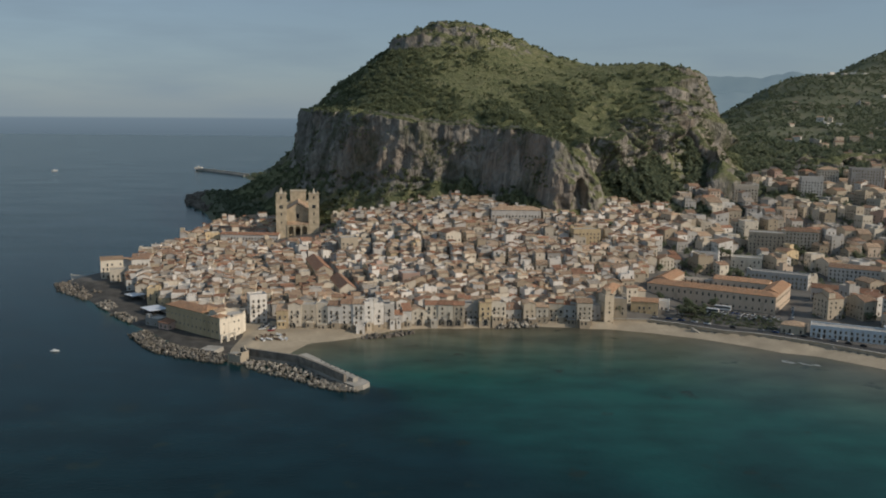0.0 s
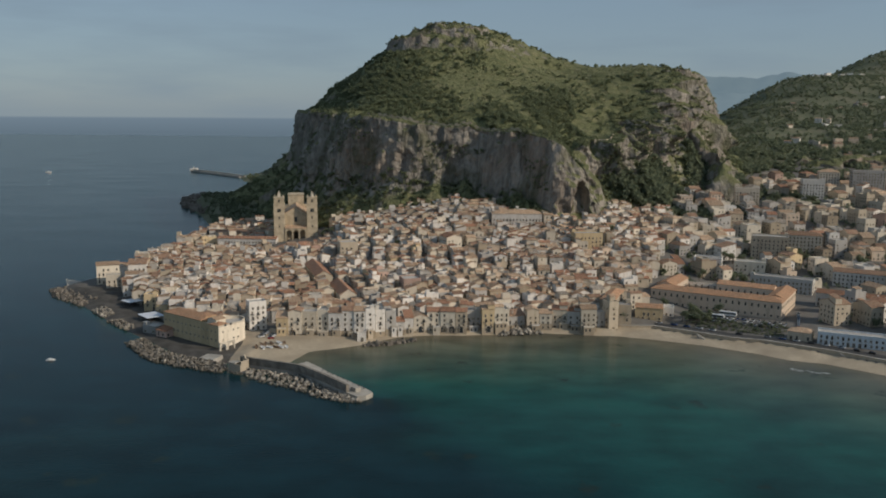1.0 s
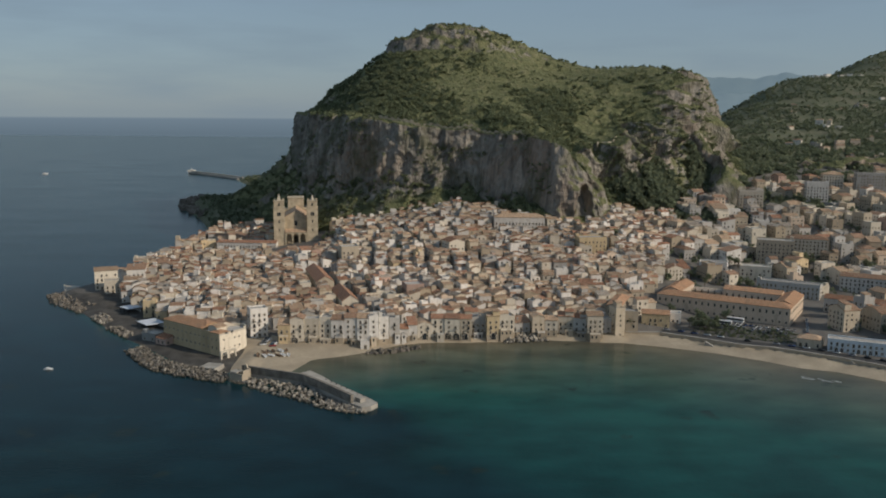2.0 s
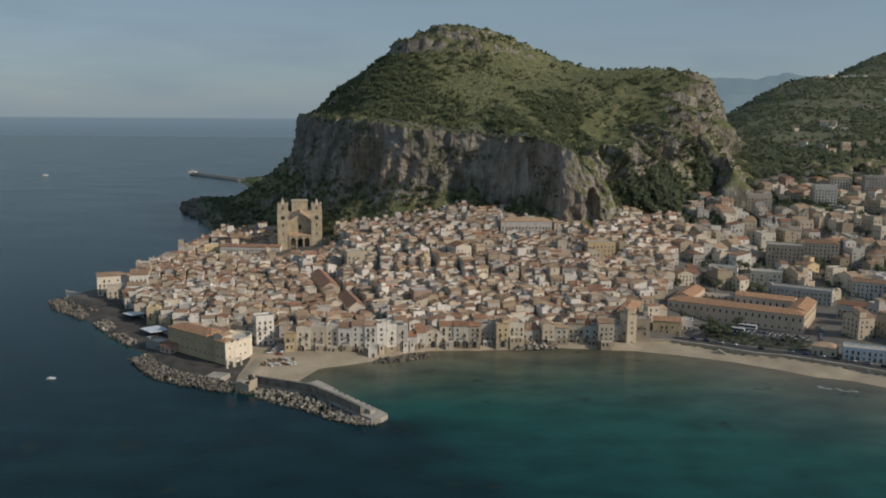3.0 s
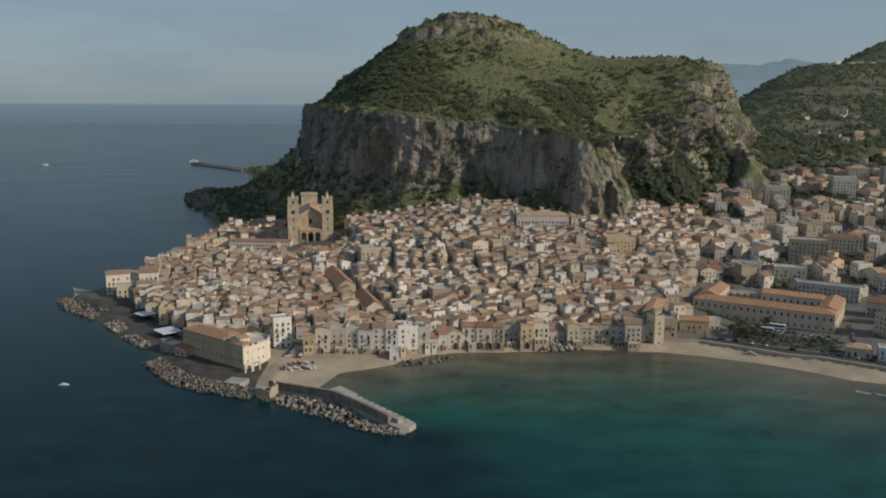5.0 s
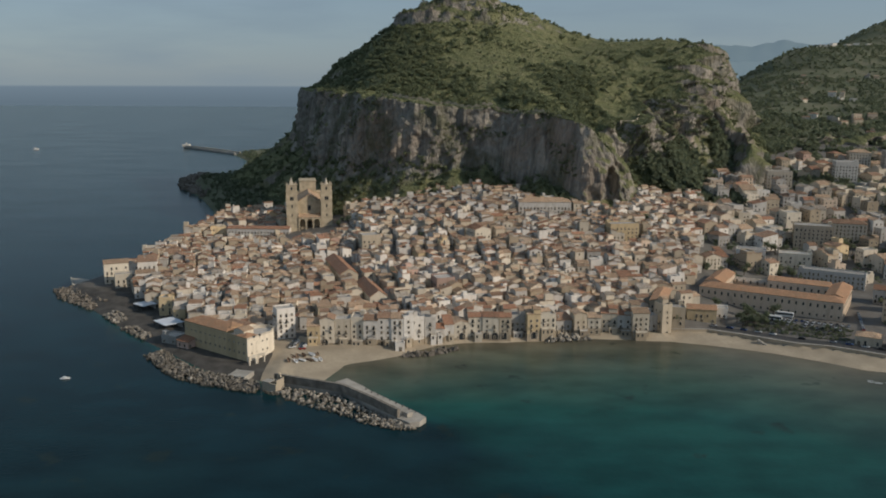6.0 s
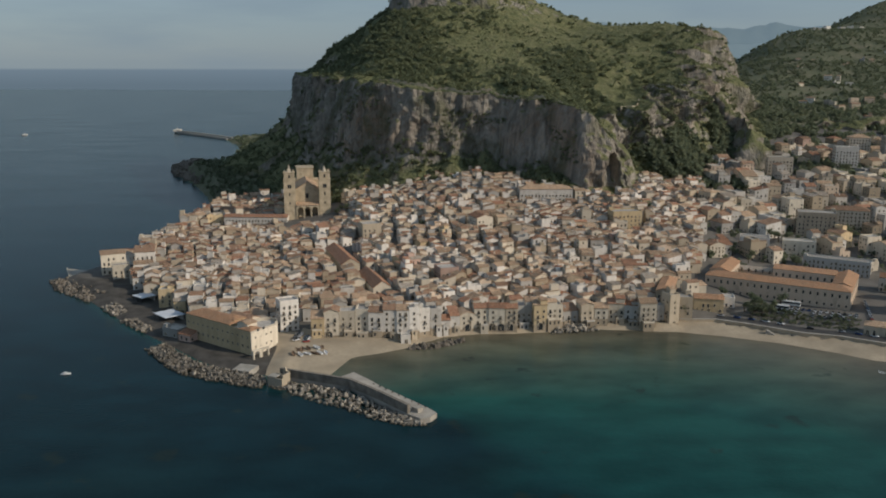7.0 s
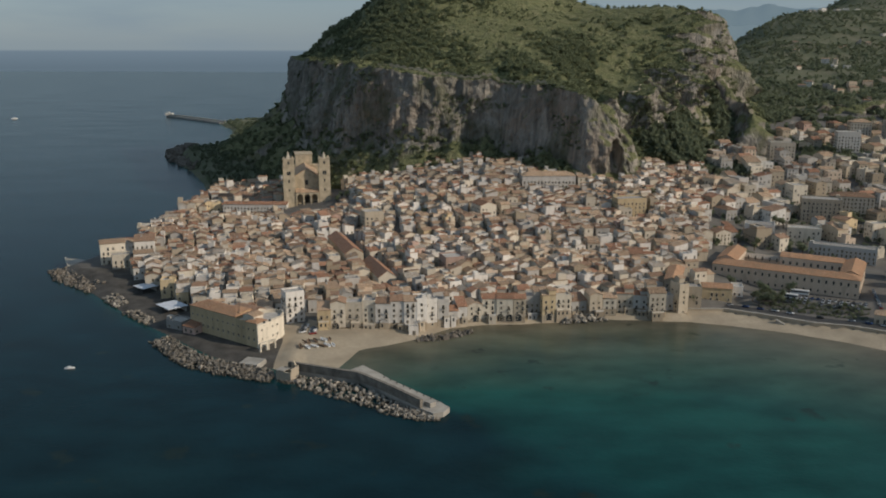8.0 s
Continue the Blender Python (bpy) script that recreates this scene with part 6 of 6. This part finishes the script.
tagged(new("street_greenery", quads_mesh("street_greenery", V, Q, M_PINE)), "dark green trees between the apartment houses", "trees", kind="stuff")
# dark scrub on the left slope above the sea
W = np.column_stack([npr.uniform(-450, -150, 4200), npr.uniform(900, 1920, 4200)])
dc = coast_distance(W)
q = W - CENTRE
W = W[(dc > 5) & ((W[:, 0] > -355) | (W[:, 1] > 1460)) & (np.hypot(q[:, 0], q[:, 1]) > np.interp(np.arctan2(q[:, 1], q[:, 0]), theta, rf + 30)) & ((W[:, 1] > 985) | (W[:, 0] > -170))]
RW = npr.uniform(2.0, 5.0, len(W))
V, Q = leaf_cloud(np.column_stack([W, ground_z(W) + RW * 0.5]), np.column_stack([RW, RW, RW]), 24, 0.42)
tagged(new("wood", quads_mesh("wood", V, Q, M_PINE)), "dark trees on the slope above the sea", "woods", kind="stuff")


def tree_proto(seed, r, h):
    """Tapered trunk with limbs, and a crown of many small leaves."""
    rr = random.Random(seed)
    s = Solid()

    def limb(p, q, a, b_):
        p, q = Vector(p), Vector(q)
        t = (q - p).normalized()
        u = t.orthogonal().normalized()
        w = t.cross(u)
        V = [p + (u * math.cos(k * math.pi / 3) + w * math.sin(k * math.pi / 3)) * a for k in range(6)] + [q + (u * math.cos(k * math.pi / 3) + w * math.sin(k * math.pi / 3)) * b_ for k in range(6)]
        s.add(V, [(k, (k + 1) % 6, 6 + (k + 1) % 6, 6 + k) for k in range(6)])
    limb((0, 0, -0.6), (0.1, 0.1, h * 0.45), 0.28, 0.18)
    for k in range(5):
        a = k * 1.26 + rr.random()
        limb((0.1, 0.1, h * 0.4), (r * 0.55 * math.cos(a), r * 0.55 * math.sin(a), h * rr.uniform(0.6, 0.8)), 0.13, 0.05)
    C = np.array([(rr.uniform(-0.4, 0.4) * r, rr.uniform(-0.4, 0.4) * r, h * rr.uniform(0.55, 0.85)) for k in range(5)])
    V, Q = leaf_cloud(C, np.full((5, 3), r * 0.75), 90, 0.16)
    return mesh_from("trunk", s.V, s.F, M_BARK), quads_mesh("crown", V, Q, M_PINE)


PROTO = [tree_proto(i, r, h) for i, (r, h) in enumerate(((2.6, 6.5), (3.2, 8.0), (2.2, 5.5), (3.8, 9.0)))]


def tree(x, y, k, turn, sc):
    e = empty("tree", "leafy dark green garden tree with a short trunk", "tree", pose(x, y, float(ground_z(np.array([(x, y)]))[0]), 0, 0, turn) @ Matrix.Scale(sc, 4), "garden trees")
    for nm, me in zip(("trunk", "crown"), PROTO[k]):
        o = new(nm, me)
        o.parent = e
    return e


def along(line, f):
    line = np.array(line, float)
    q = np.concatenate([[0], np.cumsum(np.hypot(*np.diff(line, axis=0).T))])
    c = f * q[-1]
    p = np.array([np.interp(c, q, line[:, k]) for k in (0, 1)])
    p2 = np.array([np.interp(min(c + 1, q[-1]), q, line[:, k]) for k in (0, 1)])
    return p, math.degrees(math.atan2(*(p2 - p)[::-1])) if c + 1 < q[-1] else 0


GARDEN = [(164, 565), (182, 556), (204, 544), (218, 538)]
for k in range(40):
    p, a = along(GARDEN, rng.random() ** 1.5)
    o = rng.uniform(-5, 9)
    x, y = p[0] + o * 0.5, p[1] + o * 0.85
    tree(x, y, rng.randrange(4), rng.uniform(0, 360), rng.uniform(0.3, 0.6))
for x, y in ((165, 566), (169, 562), (172, 567), (167, 571), (173, 573), (162, 563), (178, 568), (161, 570), (176, 563), (155, 590), (172, 583), (186, 575), (120, 560)):
    tree(x, y, 3, rng.uniform(0, 360), rng.uniform(0.8, 1.15))
for x, y in ((-196, 900), (-188, 905), (-180, 900), (-205, 908), (-172, 884), (-118, 832), (-113, 836), (-108, 830), (-116, 826), (236, 664), (228, 668), (216, 676), (208, 680), (196, 686), (203, 672), (222, 690), (320, 712), (330, 708), (338, 716), (345, 700), (326, 720), (312, 726), (352, 712),
             (330, 880), (350, 890), (365, 895), (372, 905), (340, 898), (356, 905), (60, 690), (-40, 740), (150, 760), (250, 805), (268, 850), (300, 820)):
    tree(x, y, rng.randrange(4), rng.uniform(0, 360), rng.uniform(0.9, 1.5))

for gx_, gy_, ga_, gb_ in GROVES:
    for k in range(int(ga_ * gb_ / 14)):
        a, q = rng.uniform(0, 6.28), rng.random() ** 0.5
        tree(gx_ + ga_ * q * math.cos(a), gy_ + gb_ * q * math.sin(a) - 0.25 * ga_ * q * math.cos(a), rng.randrange(4), rng.uniform(0, 360), rng.uniform(0.9, 1.5))

M_FOAM = plain("sea_foam", (0.42, 0.45, 0.44), 0.8, 0.5, 0.6)

# clipped shrubs and hedges of the promenade garden
SH = []
for k in range(420):
    p, a = along(GARDEN, rng.random())
    o = rng.uniform(-7, 14)
    if int((o + 7) / 3.5) % 2 == 0 or rng.random() < 0.3:
        SH.append((p[0] + o * 0.5, p[1] + o * 0.85))
SH = np.array(SH)
RS = npr.uniform(0.7, 1.7, len(SH))
V, Q = leaf_cloud(np.column_stack([SH, ground_z(SH) + RS * 0.5]), np.column_stack([RS, RS, RS * 0.8]), 40, 0.26)
tagged(new("hedge", quads_mesh("hedge", V, Q, M_PINE)), "low dark green hedges and shrubs in the garden", "hedges", kind="stuff")
# tufts along the cliff edge
ej = hill_points(NSK + NCL - 2, NSK + NCL + 3, 600, lambda p, q: p[1] < 1150)
RS = npr.uniform(1.0, 2.6, len(ej))
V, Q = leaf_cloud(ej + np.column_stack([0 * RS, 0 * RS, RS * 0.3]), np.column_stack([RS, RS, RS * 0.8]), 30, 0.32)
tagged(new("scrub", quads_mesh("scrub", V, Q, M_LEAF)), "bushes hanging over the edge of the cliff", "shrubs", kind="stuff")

# ---- cars, coaches and boats ----
def car_meshes():
    b1, b2, w_ = Solid(), Solid(), Solid()
    prof = [(-2.05, 0.35), (-2.1, 0.75), (-1.95, 0.95), (1.0, 0.95), (2.0, 0.8), (2.1, 0.4)]
    V = [(x, -0.85, z) for x, z in prof] + [(x, 0.85, z) for x, z in prof]
    k = len(prof)
    b1.add(V, [tuple(range(k)), tuple(reversed(range(k, 2 * k)))] + [(i, i + k, (i + 1) % k + k, (i + 1) % k) for i in range(k)])
    top = [(-1.7, 0.95), (-1.35, 1.45), (0.25, 1.45), (0.95, 0.95)]
    V = [(x, -0.8 + 0.14 * (z > 1), z) for x, z in top] + [(x, 0.8 - 0.14 * (z > 1), z) for x, z in top]
    b2.add(V, [(0, 1, 2, 3), (7, 6, 5, 4), (0, 4, 5, 1), (1, 5, 6, 2), (2, 6, 7, 3)])
    ring = [(0.32 * math.cos(i * math.pi / 5), 0.32 * math.sin(i * math.pi / 5)) for i in range(10)]
    w_.add([(x, -0.1, z) for x, z in ring] + [(x, 0.1, z) for x, z in ring], [(i, (i + 1) % 10, 10 + (i + 1) % 10, 10 + i) for i in range(10)] + [tuple(range(10)), tuple(range(19, 9, -1))])
    return [mesh_from("body", b1.V, b1.F, m) for m in M_CAR], mesh_from("cabin", b2.V, b2.F, M_GLASS), mesh_from("wheel", w_.V, w_.F, M_TYRE)


CAR_BODY, CAR_CABIN, CAR_WHEEL = car_meshes()
CAR_NAMES = ("white", "silver", "black", "red", "blue")


def car(x, y, ang, z=None):
    z = float(ground_z(np.array([(x, y)]))[0]) + 0.05 if z is None else z
    k = pick((7, 4, 3, 0.6, 1), range(5))
    e = empty("car", f"parked {CAR_NAMES[k]} hatchback car on the sea front", "car", pose(x, y, z, 0, 0, ang), "parked cars")
    for nm, me, m in (("body", CAR_BODY[k], pose(0, 0, 0)), ("cabin", CAR_CABIN, pose(0, 0, 0.003))):
        o = new(nm, me)
        o.parent, o.matrix_basis = e, m
    for a in (-1.3, 1.3):
        for b_ in (-0.8, 0.8):
            o = new("wheel", CAR_WHEEL)
            o.parent, o.matrix_basis = e, pose(a, b_, 0.32)


for k in range(26):
    f = (k + 0.5) / 26
    p, a = along(road_line, 0.08 + 0.8 * f)
    if rng.random() < 0.8:
        car(p[0] - 2.6 * math.sin(radians(a)), p[1] + 2.6 * math.cos(radians(a)), a + rng.uniform(-3, 3), 3.3)
for row in range(3):
    for k in range(14):
        p, a = along(GARDEN, 0.2 + 0.78 * (k + 0.5) / 14)
        if rng.random() < 0.85:
            car(p[0] + (9 + row * 5.2) * math.sin(radians(32)), p[1] + (9 + row * 5.2) * math.cos(radians(32)), a + 90 + rng.uniform(-4, 4))
for k in range(9):
    car(-113.5 + 5.5 * (k % 2) + rng.uniform(-0.6, 0.6), 523 + (k // 2) * 2.9, 20 + rng.uniform(-8, 8))
for k in range(9):
    car(231 + k * 1.9, 548 + k * 4.6, 66 + rng.uniform(-4, 4))
for x, y, a in ((184, 571, -30), (195, 579, -30), (214, 577, -31)):
    e = empty("coach", "parked white touring coach near the seminary", "coach", pose(x, y, float(ground_z(np.array([(x, y)]))[0]) + 0.05, 0, 0, a), "parked coaches")
    s = Solid()
    s.box(-5.5, 5.5, -1.25, 1.25, 0.4, 3.2)
    part("body", s.V, s.F, M_WHITE, e)
    s = Solid()
    s.box(-5.3, 5.4, -1.28, 1.28, 1.6, 2.6)
    part("window_band", s.V, s.F, M_GLASS, e)
    for a_ in (-3.6, 3.4):
        for b_ in (-1.1, 1.1):
            o = new("wheel", CAR_WHEEL)
            o.parent, o.matrix_basis = e, pose(a_, b_, 0.45) @ Matrix.Scale(1.4, 4)


def boat(x, y, ang, length, z, label, hull_mat, tilt=0.0, cabin=False):
    e = empty("boat", label, "boat", pose(x, y, z, tilt, 0, ang), "small boats")
    V, N_ = [], 9
    for i in range(N_):
        t = i / (N_ - 1)
        x_ = (t - 0.5) * length
        b_ = 0.19 * length * (1 - max(0, (t - 0.35) / 0.65) ** 2.2) * (0.8 + 0.2 * min(1, t / 0.3)) + 0.02
        sheer = 0.16 * length * (1 + 0.35 * t * t)
        V += [(x_, -b_, sheer), (x_, -b_ * 0.75, 0.06 * length), (x_, 0, 0), (x_, b_ * 0.75, 0.06 * length), (x_, b_, sheer), (x_, b_ * 0.85, sheer), (x_, 0, 0.07 * length), (x_, -b_ * 0.85, sheer)]
    F = [(8 * i + k, 8 * i + 8 + k, 8 * i + 8 + (k + 1) % 8, 8 * i + (k + 1) % 8) for i in range(N_ - 1) for k in range(8)] + [tuple(range(8)), tuple(range(8 * N_ - 1, 8 * N_ - 9, -1))]
    part("hull", V, F, hull_mat, e)
    for t in (-0.2, 0.1):
        s = Solid()
        s.box(t * length - 0.15, t * length + 0.15, -0.16 * length, 0.16 * length, 0.12 * length, 0.12 * length + 0.06)
        part("thwart", s.V, s.F, M_WOOD, e)
    if cabin:
        s = Solid()
        s.box(-0.2 * length, 0.12 * length, -0.1 * length, 0.1 * length, 0.12 * length, 0.3 * length)
        part("cabin", s.V, s.F, M_WHITE, e)


for k in range(11):
    u = k % 6
    x, y = -112 + 3.4 * u + rng.uniform(-0.6, 0.6), 500 + 9 * (k // 6) + 1.2 * u
    boat(x, y, rng.uniform(100, 150), rng.uniform(4.5, 6.0), float(ground_z(np.array([(x, y)]))[0]) - 0.02, "small wooden fishing boat drawn up on sand", rng.choice((M_WHITE, M_WOOD, M_WOOD)), rng.uniform(-8, 8))
boat(-226, 481, 8, 5.0, -0.25, "white motor boat on the open water", M_WHITE, cabin=True)
boat(-896, 1963, 30, 13, -0.5, "white motor boat far out at sea", M_WHITE, cabin=True)

# thin broken foam off the beach
V, F = [], []
for k in range(26):
    cx, cy = 205 + rng.uniform(-8.5, 8.5), 469.5 + rng.uniform(-2.2, 2.2)
    cy -= 0.45 * (cx - 205)
    ra_, rb_ = rng.uniform(0.6, 2.6), rng.uniform(0.2, 0.7)
    c0 = len(V)
    V += [(cx + ra_ * (0.8 + 0.5 * fbm((math.cos(a) + k, math.sin(a), 0), 3)) * math.cos(a), cy + rb_ * (0.8 + 0.5 * fbm((math.cos(a), math.sin(a) + k, 5), 3)) * math.sin(a) - 0.4 * ra_ * math.cos(a), 0.05 + 0.002 * k) for a in (i * 2 * math.pi / 14 for i in range(14))]
    F.append(tuple(range(c0, c0 + 14)))
tagged(new("foam", mesh_from("foam", V, F, M_FOAM)), "thin white foam on the water off the beach", "foam", kind="stuff")

# road viaduct on the far slope
via = empty("viaduct", "pale concrete road viaduct on the far hillside", "viaduct", pose(0, 0, 0))
VL = [(640, 1505, 118), (700, 1500, 119), (760, 1498, 120), (840, 1500, 121)]
s = Solid()
for (x0, y0, z0), (x1, y1, z1) in zip(VL[:-1], VL[1:]):
    s.add([(x0, y0 - 5, z0 - 1.5), (x1, y1 - 5, z1 - 1.5), (x1, y1 + 5, z1 - 1.5), (x0, y0 + 5, z0 - 1.5), (x0, y0 - 5, z0 + 1), (x1, y1 - 5, z1 + 1), (x1, y1 + 5, z1 + 1), (x0, y0 + 5, z0 + 1)],
          [(0, 1, 5, 4), (1, 2, 6, 5), (2, 3, 7, 6), (3, 0, 4, 7), (4, 5, 6, 7), (3, 2, 1, 0)])
part("deck", s.V, s.F, M_CONCRETE, via)
for k in range(8):
    x = 645 + k * 26
    s = Solid()
    s.box(x - 1.5, x + 1.5, 1497, 1503, 85, 118)
    part("pillar", s.V, s.F, M_CONCRETE, via)
# small white hut on the sand of the cove
house(-52, 526.5, 6, 5.5, 4.5, 4.6, "flat", P_WHITE, M_FLAT, near=True, name="beach_hut", label="small white flat-roofed hut beside the sand", category="hut", group="")
